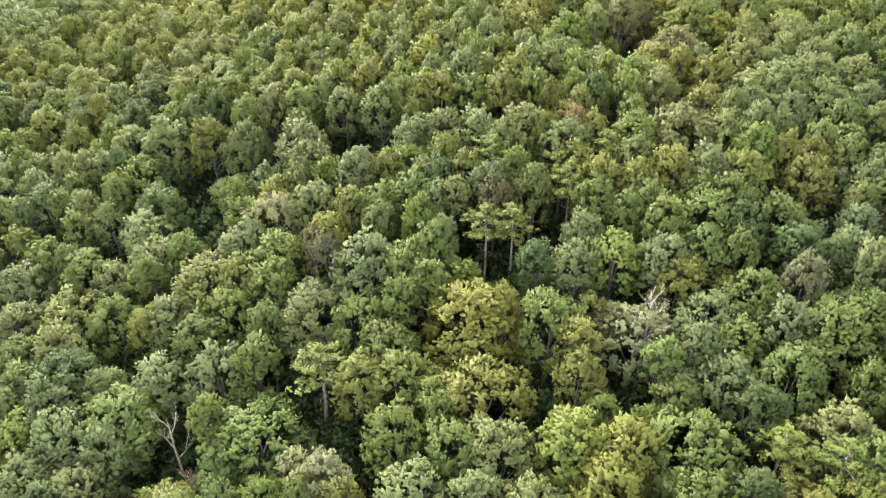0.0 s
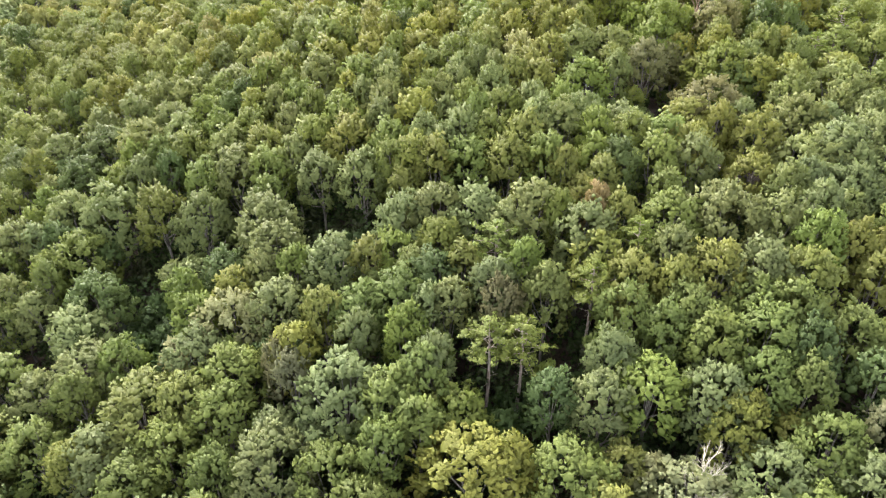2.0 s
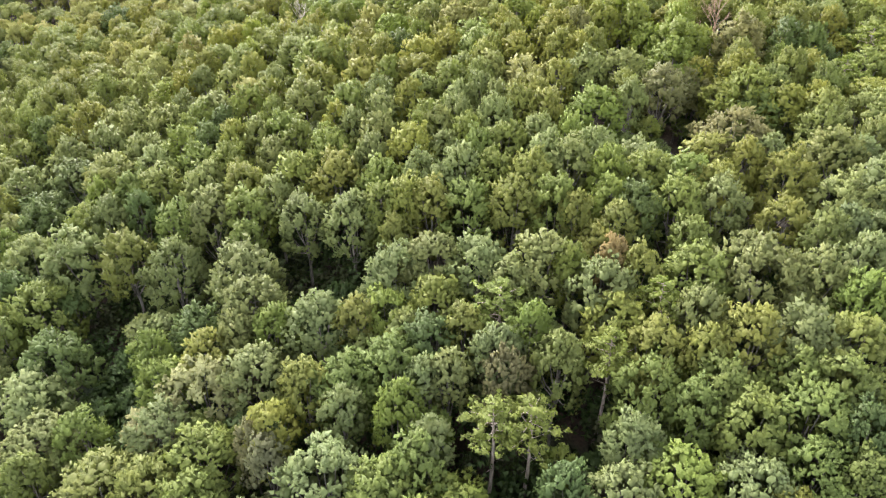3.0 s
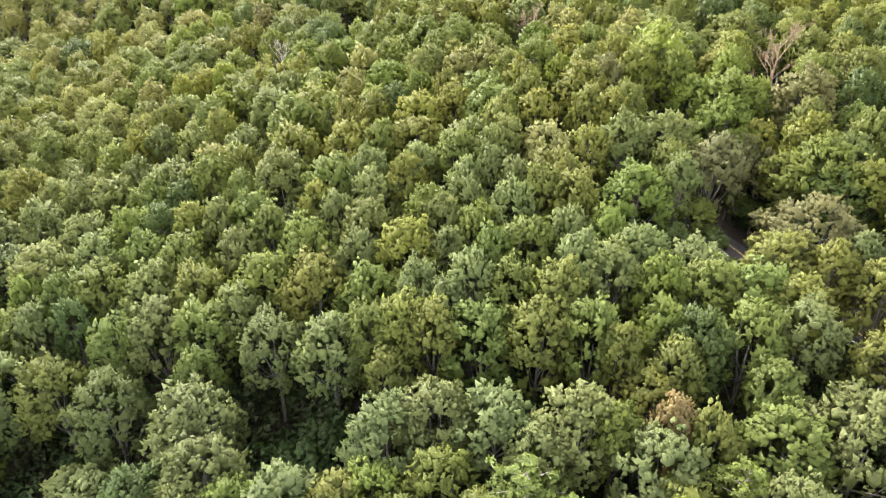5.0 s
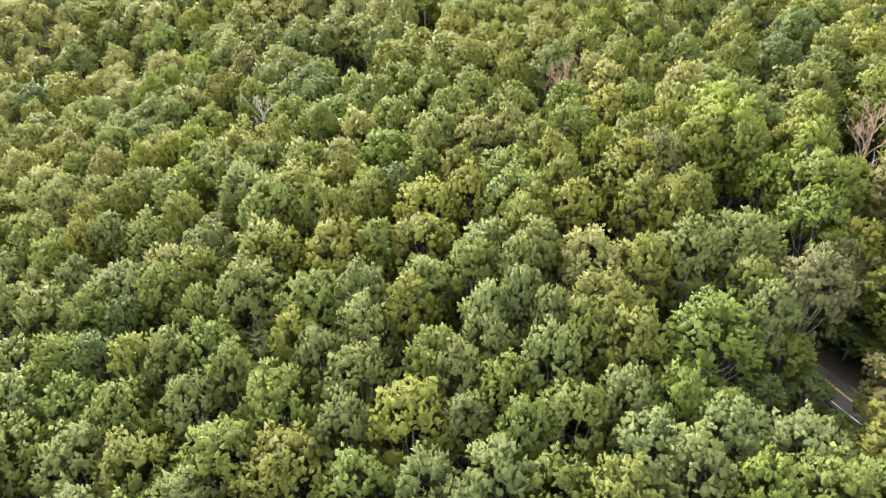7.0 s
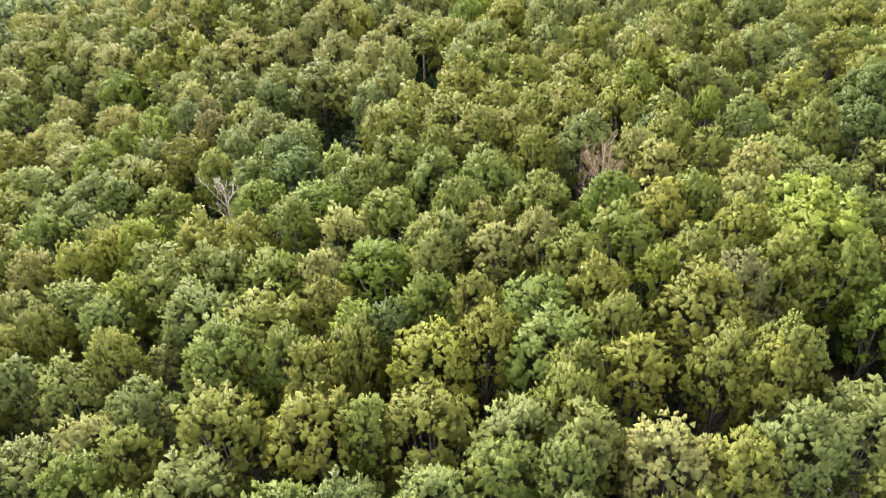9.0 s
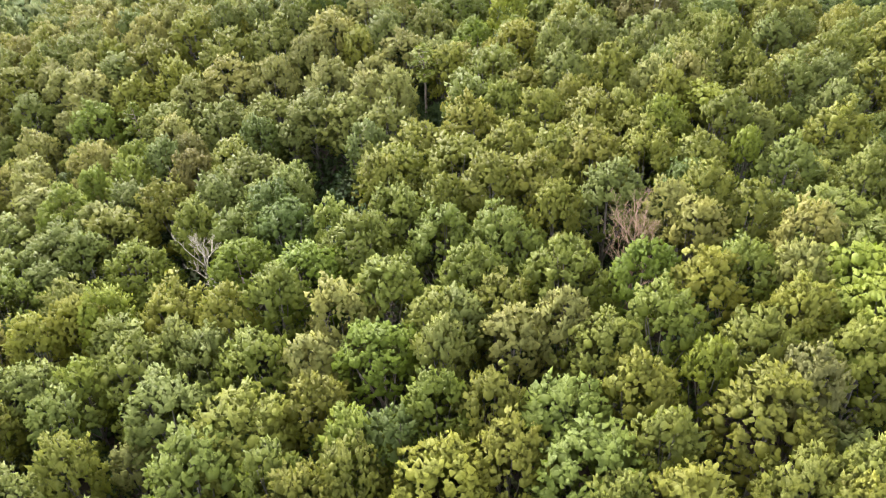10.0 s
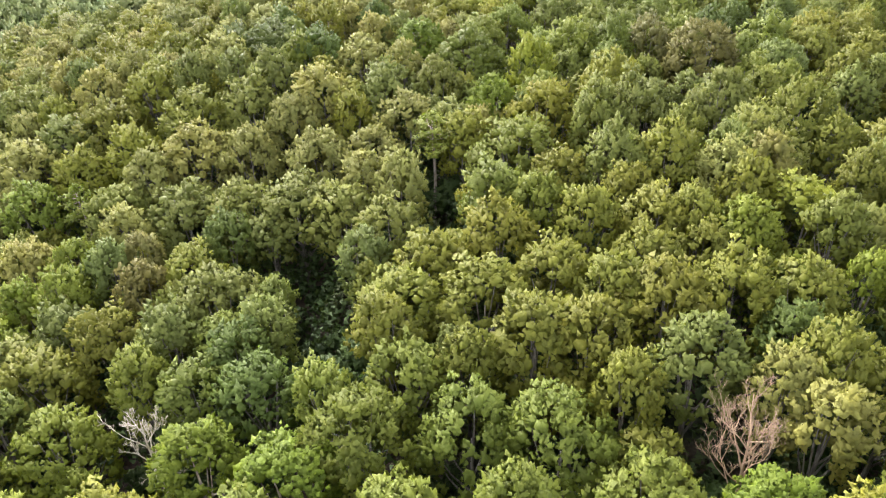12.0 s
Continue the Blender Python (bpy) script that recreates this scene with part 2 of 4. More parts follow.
def bough_leaves(rng, spots, ways, sizes, puffs, sprays, leaf, tuft_size):
    """Corners, faces and normals of the leaf masses: in each bough a dense inside, on it pointed tufts, on these loose leaf sprays."""
    up = np.array([0, 0, 1.0])
    kv, kf = KNOB
    n, m = len(spots), len(kv)
    core = spots[:, None, :] - 0.15 * (sizes[:, None] * ways)[:, None, :] + kv[None] * (1 + 0.15 * rng.normal(size=(n, m, 1))) * (0.46 * sizes)[:, None, None]
    core_way = unit(0.8 * kv[None] + 0.3 * ways[:, None, :] + 0.2 * up)
    verts, outs = [core.reshape(-1, 3)], [core_way.reshape(-1, 3)]
    faces = [(kf[None] + (np.arange(n) * m)[:, None, None]).reshape(-1, 3)]
    # tufts: uneven eight-sided wisps that point out and up
    of = np.repeat(np.arange(n), puffs)
    t = len(of)
    pd = unit(rng.normal(size=(t, 3)) * 0.8 + ways[of] * 0.7 + up * 0.3)
    at = spots[of] + pd * (sizes[of] * rng.uniform(0.55, 1.08, size=t))[:, None]
    axis = unit(pd * 0.8 + up * 0.45 + rng.normal(size=(t, 3)) * 0.35)
    a = unit(np.cross(axis, rng.normal(size=(t, 3))))
    b = np.cross(axis, a)
    r = tuft_size * rng.uniform(0.6, 1.4, size=(t, 1))
    j = rng.uniform(0.6, 1.4, size=(t, 6, 1))
    local = np.stack([0.85 * a, 0.85 * b, -0.85 * a, -0.85 * b, 1.8 * axis, -0.75 * axis], 1) * j + 0.3 * rng.normal(size=(t, 6, 3))
    wisp = at[:, None, :] + local * r[:, None, :]
    wisp_way = unit(0.4 * unit(local) + 0.5 * pd[:, None, :] + 0.6 * ways[of][:, None, :] + 0.1 * up)
    base = n * m
    verts.append(wisp.reshape(-1, 3))
    outs.append(wisp_way.reshape(-1, 3))
    faces.append((TUFT_FACES[None] + (np.arange(t) * 6)[:, None, None]).reshape(-1, 3) + base)
    # loose sprays
    base += 6 * t
    which = np.repeat(np.arange(t), sprays)
    q = len(which)
    ld = unit(rng.normal(size=(q, 3)) * 0.75 + pd[which] * 0.8 + up * 0.35)
    place = at[which] + ld * r[which] * rng.uniform(0.6, 1.35, size=(q, 1))
    face = unit(ld + 0.3 * rng.normal(size=(q, 3)))
    bad = (face * ld).sum(1) < 0.3
    face[bad] = ld[bad]
    tip = 0.7 * up + rng.normal(size=(q, 3)) * 0.7
    tip = unit(tip - face * (tip * face).sum(1)[:, None])
    side = np.cross(face, tip)
    s = leaf * rng.uniform(0.6, 1.35, size=(q, 1))
    corners = np.stack([place - tip * s * 0.4 - side * s * 0.42, place - tip * s * 0.4 + side * s * 0.42, place + tip * s * 0.75], 1)
    turned = (np.cross(corners[:, 1] - corners[:, 0], corners[:, 2] - corners[:, 0]) * face).sum(1) < 0
    corners[turned] = corners[turned][:, ::-1]
    soft = unit(0.35 * ld + 0.5 * pd[which] + 0.6 * ways[of][which] + 0.1 * up)
    verts.append(corners.reshape(-1, 3))
    outs.append(np.repeat(soft, 3, axis=0))
    faces.append(np.arange(3 * q).reshape(-1, 3) + base)
    return np.concatenate(verts), np.concatenate(faces), np.concatenate(outs)


def triangles_mesh(name, verts, faces, normals, mat):
    me = bpy.data.meshes.new(name)
    me.vertices.add(len(verts))
    me.vertices.foreach_set("co", verts.reshape(-1).astype(np.float32))
    me.loops.add(3 * len(faces))
    me.loops.foreach_set("vertex_index", faces.reshape(-1).astype(np.int32))
    me.polygons.add(len(faces))
    me.polygons.foreach_set("loop_start", np.arange(0, 3 * len(faces), 3, dtype=np.int32))
    me.polygons.foreach_set("use_smooth", np.ones(len(faces), dtype=bool))
    me.materials.append(mat)
    me.update(calc_edges=True)
    me.normals_split_custom_set_from_vertices(normals.tolist())
    return me


def broadleaf(seed, radius, height, deep, size, puffs, sprays, leaf, tuft, ragged=0.1, point=0.6, leaves=None, wood=None):
    """Trunk and crown meshes of a broadleaf tree: a bole and limbs, and a crown of leafy boughs."""
    rng = np.random.default_rng(seed)
    base = height - deep
    spots, ways, sizes = boughs(rng, radius, deep, size, ragged, point)
    spots[:, 2] += base
    crown = triangles_mesh("crown", *bough_leaves(rng, spots, ways, sizes, puffs, sprays, leaf, tuft), leaves or LEAF)
    verts, faces = [], []
    lean = rng.uniform(-0.4, 0.4, size=2)
    stem = 0.014 * height + 0.015 * radius
    tip = Vector((lean[0], lean[1], base + deep * 0.6))
    tube(verts, faces, [(0, 0, -0.4), (0, 0, 0.4), (lean[0] * 0.3, lean[1] * 0.3, base * 0.5), (lean[0] * 0.7, lean[1] * 0.7, base), tip],
         [stem * 1.5, stem * 1.08, stem * 0.9, stem * 0.72, stem * 0.2], 8)
    for c in spots[rng.choice(len(spots), size=min(9, len(spots)), replace=False)]:
        c = Vector(c)
        root = Vector((lean[0] * 0.7, lean[1] * 0.7, base + rng.uniform(-0.12, 0.3) * deep))
        c.z = max(c.z, root.z + 0.3)
        tube(verts, faces, [root, root.lerp(c, 0.5) + Vector((0, 0, -0.05 * deep)), c], [stem * 0.42, stem * 0.26, stem * 0.06], 5)
    return mesh_of("trunk", [tuple(v) for v in verts], faces, wood or BARK, True), crown


def pine(seed, radius, height, deep, tufts, sprays):
    """A pine: a long bare bole, level boughs in tiers, needle tufts at their ends."""
    rng = np.random.default_rng(seed)
    verts, faces, spots, ways = [], [], [], []
    bow = rng.uniform(-0.5, 0.5, size=2)
    stem = 0.0115 * height

    def axis(z):
        return Vector((bow[0] * math.sin(z / height * 3), bow[1] * math.sin(z / height * 3), z))
    tube(verts, faces, [axis(z) - Vector((0, 0, 0.4 if z == 0 else 0)) for z in (0, 0.1 * height, 0.4 * height, 0.7 * height, 0.9 * height, height)],
         [stem * 1.3, stem, stem * 0.85, stem * 0.6, stem * 0.3, stem * 0.08], 8)
    boughs = tufts
    for k in range(boughs):
        f = (k + 0.5) / boughs
        z = height - deep * (1 - f) * 0.97
        reach = radius * (1 - 0.75 * max(0.0, f - 0.35) / 0.65) * rng.uniform(0.7, 1.12) * (0.72 + 0.28 * min(1, f / 0.25))
        a = 2.4 * k + rng.uniform(-0.5, 0.5)
        way = Vector((math.cos(a), math.sin(a), 0))
        root = axis(z)
        end = root + way * reach + Vector((0, 0, reach * rng.uniform(0.05, 0.35)))
        mid = root.lerp(end, 0.55) - Vector((0, 0, 0.04 * reach))
        tube(verts, faces, [root, mid, end], [stem * 0.24, stem * 0.17, stem * 0.05], 5)
        for s in range(int(2 + reach * 2.0)):
            q = rng.uniform(0.35, 1.05)
            p = np.array(root.lerp(end, q)) + rng.normal(size=3) * np.array([0.36, 0.36, 0.1]) * (0.6 + 0.25 * reach)
            spots.append(p)
            ways.append((way.x * 0.5, way.y * 0.5, 0.8))
    for k in range(4):
        spots.append(np.array(axis(height)) + rng.normal(size=3) * 0.35)
        ways.append((0, 0, 1))
    for k in range(9):
        z = height - deep - rng.uniform(0.02, 0.28) * height
        a = rng.uniform(0, 6.3)
        r0 = axis(z)
        e = r0 + Vector((math.cos(a), math.sin(a), rng.uniform(-0.25, 0.2))) * rng.uniform(0.6, 2.0)
        tube(verts, faces, [r0, r0.lerp(e, 0.5), e], [stem * 0.13, stem * 0.09, stem * 0.03], 4)
    spots, ways = np.array(spots), unit(np.array(ways))
    which = np.repeat(np.arange(len(spots)), sprays)
    d = unit(rng.normal(size=(len(which), 3)) + ways[which] * 0.9)
    place = spots[which] + d * rng.uniform(0.15, 0.6, size=(len(which), 1)) * np.array([1, 1, 0.6])
    out = unit(d * 0.8 + np.array([0, 0, 0.35]))
    crown = leaves_mesh("crown", place, out, rng.uniform(0.32, 0.62, size=len(which)), rng, NEEDLE, slim=0.5)
    return mesh_of("trunk", [tuple(v) for v in verts], faces, PINE_BARK, True), crown


def bare_limbs(seed, height, spread, start, mat, forks=9, levels=3):
    """Trunk and branch meshes of a leafless tree."""
    rng = random.Random(seed)
    tv, tf, limbs = [], [], []
    lean = Vector((rng.uniform(-0.03, 0.03), rng.uniform(-0.03, 0.03), 0))
    stem = 0.014 * height
    line = [Vector((0, 0, -0.4))] + [lean * z + Vector((0, 0, z)) + Vector((rng.uniform(-0.12, 0.12), rng.uniform(-0.12, 0.12), 0)) for z in [height * k / 6 for k in range(1, 7)]]
    tube(tv, tf, line, [stem * 1.25, stem, stem * 0.9, stem * 0.75, stem * 0.55, stem * 0.34, stem * 0.08], 8)

    def grow(p, way, length, r, level, bv, bf):
        end = p + way * length
        mid = p.lerp(end, 0.5) + Vector((rng.uniform(-1, 1), rng.uniform(-1, 1), rng.uniform(-0.4, 0.8))) * length * 0.08
        tube(bv, bf, [p, mid, end], [r, r * 0.7, r * 0.3], 5 if level < 2 else 4)
        if level < levels:
            for k in range(rng.randint(3, 4)):
                q = p.lerp(mid, 0.9) if k == 0 else mid.lerp(end, rng.uniform(0.05, 1.0))
                turn = Vector((rng.uniform(-1, 1), rng.uniform(-1, 1), rng.uniform(-0.1, 0.9)))
                grow(q, (way + turn * 0.8).normalized(), length * rng.uniform(0.42, 0.66), max(0.012, r * 0.46), level + 1, bv, bf)
    for k in range(forks):
        z = height * (start + (0.96 - start) * (k + 0.3) / forks)
        a = 2.4 * k + rng.uniform(-0.5, 0.5)
        way = Vector((math.cos(a), math.sin(a), rng.uniform(1.1, 2.0))).normalized()
        bv, bf = [], []
        grow(lean * z + Vector((0, 0, z)), way, spread * rng.uniform(0.55, 1.0) * (1.1 - 0.5 * z / height), stem * 0.34, 0, bv, bf)
        limbs.append(mesh_of("branch", [tuple(v) for v in bv], bf, mat, True))
    return mesh_of("trunk", [tuple(v) for v in tv], tf, mat, True), limbs


# built once, shared by all the trees of a form: (trunk, crown), radius, height
def form(meshes, radius, height):
    return meshes, radius, height


FORMS = {
    "small": [form(broadleaf(11 + s, 2.6, 16.0, 10.0, 0.9, 11, 3, 0.24, 0.205, 0.1, 0.9), 2.6, 16.0) for s in range(6)],
    "mid": [form(broadleaf(31 + s, 4.2, 19.0, 13.0, 1.15, 14, 3, 0.26, 0.23, 0.08), 4.2, 19.0) for s in range(9)],
    "large": [form(broadleaf(51 + s, 6.2, 21.0, 15.0, 1.4, 18, 3, 0.28, 0.25, 0.07), 6.2, 21.0) for s in range(5)],
    "great": [form(broadleaf(71 + s, 9.0, 22.0, 16.0, 1.6, 21, 3, 0.29, 0.27, 0.06), 9.0, 22.0) for s in range(3)],
    "cedar": [form(broadleaf(121 + s, 4.0, 19.0, 13.0, 0.95, 13, 5, 0.2, 0.2, 0.05, 0.9, NEEDLE, PINE_BARK), 4.0, 19.0) for s in range(3)],
    "sapling": [form(broadleaf(141 + s, 2.0, 7.5, 6.0, 0.8, 7, 3, 0.34, 0.34, 0.2, 0.7), 2.0, 7.5) for s in range(3)],
    "pine": [form(pine(91 + s, 3.8, 22.0, 7.0, 22, 15), 3.8, 22.0) for s in range(4)],
}
TINTS = {
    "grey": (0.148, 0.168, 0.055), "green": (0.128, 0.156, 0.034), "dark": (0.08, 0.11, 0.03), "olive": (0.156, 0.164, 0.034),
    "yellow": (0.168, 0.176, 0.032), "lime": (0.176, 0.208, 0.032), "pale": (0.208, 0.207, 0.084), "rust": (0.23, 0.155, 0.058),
    "cedar": (0.125, 0.165, 0.02), "pine": (0.13, 0.155, 0.03), "bright": (0.138, 0.172, 0.031), "tan": (0.138, 0.13, 0.054),
    "sage": (0.128, 0.154, 0.056), "moss": (0.138, 0.16, 0.042),
}
KINDS = {
    "grey": ("oak_tree", "grey-green broadleaf tree with a puffy crown", "tree"),
    "green": ("hickory_tree", "mid-green broadleaf tree with a dense crown", "tree"),
    "dark": ("holly_tree", "dark green broadleaf tree", "tree"),
    "olive": ("elm_tree", "olive-green broadleaf tree with a lumpy crown", "tree"),
    "yellow": ("maple_tree", "yellow-green broadleaf tree beginning to turn", "tree"),
    "lime": ("poplar_tree", "bright lime-yellow broadleaf tree with fine leaves", "tree"),
    "pale": ("ash_tree", "pale grey-green broadleaf tree with a feathery crown", "tree"),
    "rust": ("sourwood_tree", "broadleaf tree with rust-red turning leaves", "tree"),
    "pine": ("pine_tree", "yellow-green pine with a bare bole and flat boughs", "pine"),
    "cedar": ("young_pine_tree", "dense bright green young pine with a rounded top", "pine"),
    "bright": ("tulip_tree", "fresh green broadleaf tree with a full round crown", "tree"),
    "sage": ("black_gum_tree", "cool grey-green broadleaf tree with a tufted crown", "tree"),
    "moss": ("beech_tree", "soft moss-green broadleaf tree with a domed crown", "tree"),
    "tan": ("withered_tree", "broadleaf tree with thin withered tan-brown leaves", "tree"),
}
PLANTED, KNOWN = [], []
_pick = random.Random(7)


def tree(x, y, r, tint="grey", rise=0.0):
    """A tree whose crown has the radius r and tops out rise metres over the mean canopy. None stands on the road."""
    if 150 < y < 210 and road_side(x, y) < 4.0:
        return None
    if tint in ("pine", "cedar"):
        kind = tint
    else:
        kind = "small" if r < 3.2 else "mid" if r < 5.1 else "large" if r < 7.4 else "great"
    (trunk_mesh, crown_mesh), r0, h0 = _pick.choice(FORMS[kind])
    z = ground_height(x, y)
    tall = canopy_height(x, y) + 1.6 + rise - z + _pick.uniform(-0.7, 0.7)
    name, label, category = KINDS[tint]
    ob = new(name)
    ob.empty_display_size = 0.5
    ob.location = (x, y, z - 0.05)
    ob.rotation_euler = (0, 0, _pick.uniform(0, 6.283))
    ob.scale = (r / r0, r / r0 * _pick.uniform(0.92, 1.08), tall / h0)
    tagged(ob, label, category, category + "s of the wood")
    trunk, crown = new("trunk", trunk_mesh), new("crown", crown_mesh)
    trunk.parent = crown.parent = ob
    c = TINTS[tint]
    k, w = _pick.uniform(0.86, 1.14), _pick.uniform(-0.06, 0.06)
    uphill = min(1.0, max(0.0, (y - 110.0) / 120.0))      # crowns up the hill are slightly redder and much less blue
    crown.color = (c[0] * k * (1 + w + 0.05 * uphill), c[1] * k, c[2] * k * (1 - w) * (1.16 - 0.55 * uphill), 1)
    PLANTED.append((x, y, r))
    KNOWN.append((x, y, tint))
    return ob


# ---------------------------------------------------------------- the wood
def stand(tint, places):
    """Trees of one colour: place, crown radius, and how far they stay under the canopy, where they do."""
    for x, y, r, *under in places:
        tree(x, y, r, tint, *under)


GLADES = [(-44.6, 79.5, 3.2)]
GLADES += [(-54.9, 139.6, 4.6), (-52.7, 134.1, 4.5), (-50.4, 128.3, 4.3), (-21.1, 150.5, 4.7), (-20.1, 143.3, 4.5), (-19.2, 136.9, 4.3), (-38.2, 150.0, 2.7), (-36.4, 143.1, 2.6), (-34.8, 136.5, 2.5), (20.7, 111.6, 1.7), (19.7, 106.3, 1.8), (28.2, 85.5, 3.4), (26.9, 81.6, 3.2), (25.6, 77.5, 3.1), (-21.8, 84.9, 2.7), (-20.9, 81.2, 2.6), (-19.8, 77.2, 2.5), (15.1, 82.9, 2.1), (14.4, 79.1, 2.0), (13.7, 75.2, 1.9), (-61.4, 104.9, 2.6), (-58.4, 99.8, 2.5), (-55.4, 94.7, 2.3), (10.1, 110.4, 2.2), (9.6, 105.5, 2.1), (9.2, 100.6, 2.0), (-56.2, 142.1, 4.1), (-53.4, 137.5, 3.9), (-50.8, 133.1, 3.7)]
GLADES += [(-52.7, 131.8, 3.9), (-50.1, 127.7, 3.7), (-47.1, 123.1, 3.5), (-49.3, 147.1, 1.8), (-46.8, 142.2, 1.7), (-44.3, 137.2, 1.6), (-15.9, 145.8, 3.7), (-15.1, 141.0, 3.6), (-14.3, 136.3, 3.4), (19.5, 110.4, 1.7), (18.5, 106.8, 1.8), (-18.8, 146.7, 3.3), (-17.7, 143.2, 3.1), (-16.5, 139.7, 2.9), (48.3, 173.9, 2.2), (45.1, 168.0, 2.0), (41.7, 161.8, 1.9), (57.5, 193.7, 2.7), (54.0, 187.0, 2.6), (50.6, 180.7, 2.4), (67.8, 217.1, 2.3), (63.3, 208.5, 2.1), (58.9, 199.8, 2.0), (-23.1, 275.1, 5.1), (-21.7, 268.7, 4.8), (-20.3, 262.3, 4.4)]
GLADES += [(-19.7, 258.3, 2.2), (-18.4, 252.7, 2.1), (-17.2, 247.2, 1.9), (-5.6, 294.7, 2.7), (-5.6, 286.7, 2.5), (-5.5, 278.0, 2.3), (61.1, 298.8, 2.2), (56.0, 290.3, 2.0), (50.7, 281.5, 1.9), (44.9, 252.8, 1.4), (40.5, 247.2, 1.3), (35.7, 241.1, 1.1), (-19.3, 262.0, 1.5), (-18.1, 256.3, 1.4), (-17.0, 250.6, 1.3), (-45.7, 85.2, 2.8), (-44.9, 83.7, 2.8), (-44.1, 82.2, 2.7), (-44.0, 80.5, 2.5), (-42.0, 76.9, 2.4), (-39.9, 73.1, 2.2), (64.8, 216.9, 2.8), (63.5, 214.7, 2.8), (62.0, 212.0, 2.7), (-38.1, 246.9, 1.8), (-37.3, 245.1, 1.8), (-36.5, 243.4, 1.7), (19.9, 232.2, 1.8), (19.4, 230.7, 1.7), (18.8, 229.3, 1.7)]
GLADES += [(51.8, 181.6, 1.3), (46.4, 173.3, 1.2), (40.4, 164.1, 1.0), (50.4, 183.3, 1.0), (45.1, 174.8, 1.0), (39.4, 165.5, 1.0), (53.5, 180.9, 1.0), (48.0, 172.7, 1.0), (41.8, 163.6, 1.0), (52.2, 181.0, 1.2), (46.7, 173.4, 1.1), (40.5, 165.2, 1.0), (52.9, 183.6, 1.0), (47.6, 173.8, 1.0), (41.7, 162.9, 1.0), (7.7, 110.4, 2.1), (7.4, 106.4, 2.0), (7.2, 102.8, 1.9), (12.3, 109.1, 2.1), (11.9, 105.5, 2.0), (11.5, 101.9, 1.9), (12.6, 110.8, 1.9), (12.0, 107.7, 1.8), (11.5, 105.0, 1.8), (7.8, 111.1, 1.9), (7.5, 108.0, 1.8), (7.2, 105.2, 1.8), (-6.1, 296.2, 2.4), (-6.0, 287.8, 2.2), (-5.9, 278.3, 2.0)]
GLADES += [(-18.9, 83.1, 2.8), (-18.3, 80.4, 2.7), (-17.6, 77.5, 2.6), (-45.3, 82.4, 2.4), (-43.8, 79.7, 2.3), (-42.3, 77.0, 2.2), (69.9, 219.8, 2.9), (66.3, 213.7, 2.8), (62.6, 207.6, 2.6), (65.8, 212.8, 1.9), (62.1, 206.4, 1.8), (58.5, 200.4, 1.7), (-37.4, 247.0, 2.1), (-35.8, 243.6, 2.0), (-34.0, 239.8, 1.9), (21.0, 232.6, 1.7), (19.7, 230.4, 1.7), (18.5, 228.5, 1.6), (47.3, 255.7, 1.0), (41.9, 248.8, 1.0), (35.9, 241.2, 1.0), (49.2, 68.3, 1.0), (47.9, 66.5, 1.0), (46.6, 64.6, 1.0)]
stand("tan", [(59, 95.5, 3.6, -0.3), (-20.8, 109.6, 2.9, 0.4), (-23.7, 112, 2.1), (9.5, 117.2, 3.3, -0.6), (53.5, 166.3, 6.9, -0.5), (44, 180.5, 4.2, -0.5), (64.8, 199, 5, 1.5), (30.7, 206, 3.6, 0.6), (-44.8, 267.7, 3.6, -1.1), (-47.1, 275.7, 2.9, -1.1), (41.6, 314.2, 6.1, 3.1), (34.5, 322.3, 5.9, 1.7)])
stand("grey", [(11.7, 61.8, 3.8), (4.2, 62.6, 3.9), (-4.2, 65.2, 4.9, -0.4), (7.6, 70, 5.9, -0.3), (56, 70.1, 5.8, -0.5), (-57.4, 73.5, 4.7), (-67.6, 77.2, 4.9), (42.5, 79.6, 4.1, -2.5), (-54.9, 80, 5.2, -0.4), (-62.7, 82.4, 6.4), (53.9, 88.4, 4.5, -1.3), (-37.9, 90.6, 5.8, -1.2), (-67.9, 90.5, 6.1, -0.4), (42.4, 91, 5.6, -2.4), (-48.6, 91.9, 4.4, -2.4), (-22.6, 97.8, 6.1, -1.2), (71, 98.4, 3.7, 0.6), (22.4, 101, 4.3, -1.5), (37.6, 101.5, 4.3, -1.6), (-71.9, 102.7, 5.4, -1.7), (-49.9, 104.2, 4.7, -1.3), (-13.3, 105.9, 6.5, 0.3), (24.5, 107.4, 3.3, -1.2), (-0.3, 108.9, 2.4)])
stand("grey", [(-82.8, 109.9, 5, -1.6), (-11.7, 114.4, 2.5, 0.5), (-1.5, 117.3, 2.5, -0.4), (-37.5, 117.5, 4.4, -1.2), (-65.8, 117.7, 5.1, -3.2), (2.2, 117.8, 2.8, -0.6), (49.1, 119.6, 4.6, 1.2), (-85.8, 119.9, 5.9, -1.6), (-57.5, 120.6, 4.8, -2.7), (8.6, 120.7, 3.9, -0.6), (-24.9, 122.7, 4.5, -0.3), (36.2, 124.5, 3.7), (-61, 127.3, 4.9, -2.6), (23.7, 129.5, 4.7), (54.3, 129.5, 4, 2), (-16.9, 129.9, 4.7, -0.7), (-29, 130.6, 3.3, -0.8), (61.5, 131.6, 3.1, 3), (11.3, 131.9, 3.5), (47.2, 132.3, 8.2, 0.9), (-27.6, 135.2, 4.9, -0.5), (16, 135.3, 4.7), (7, 136.7, 4.8), (-5.6, 136.8, 5.1, -0.9)])
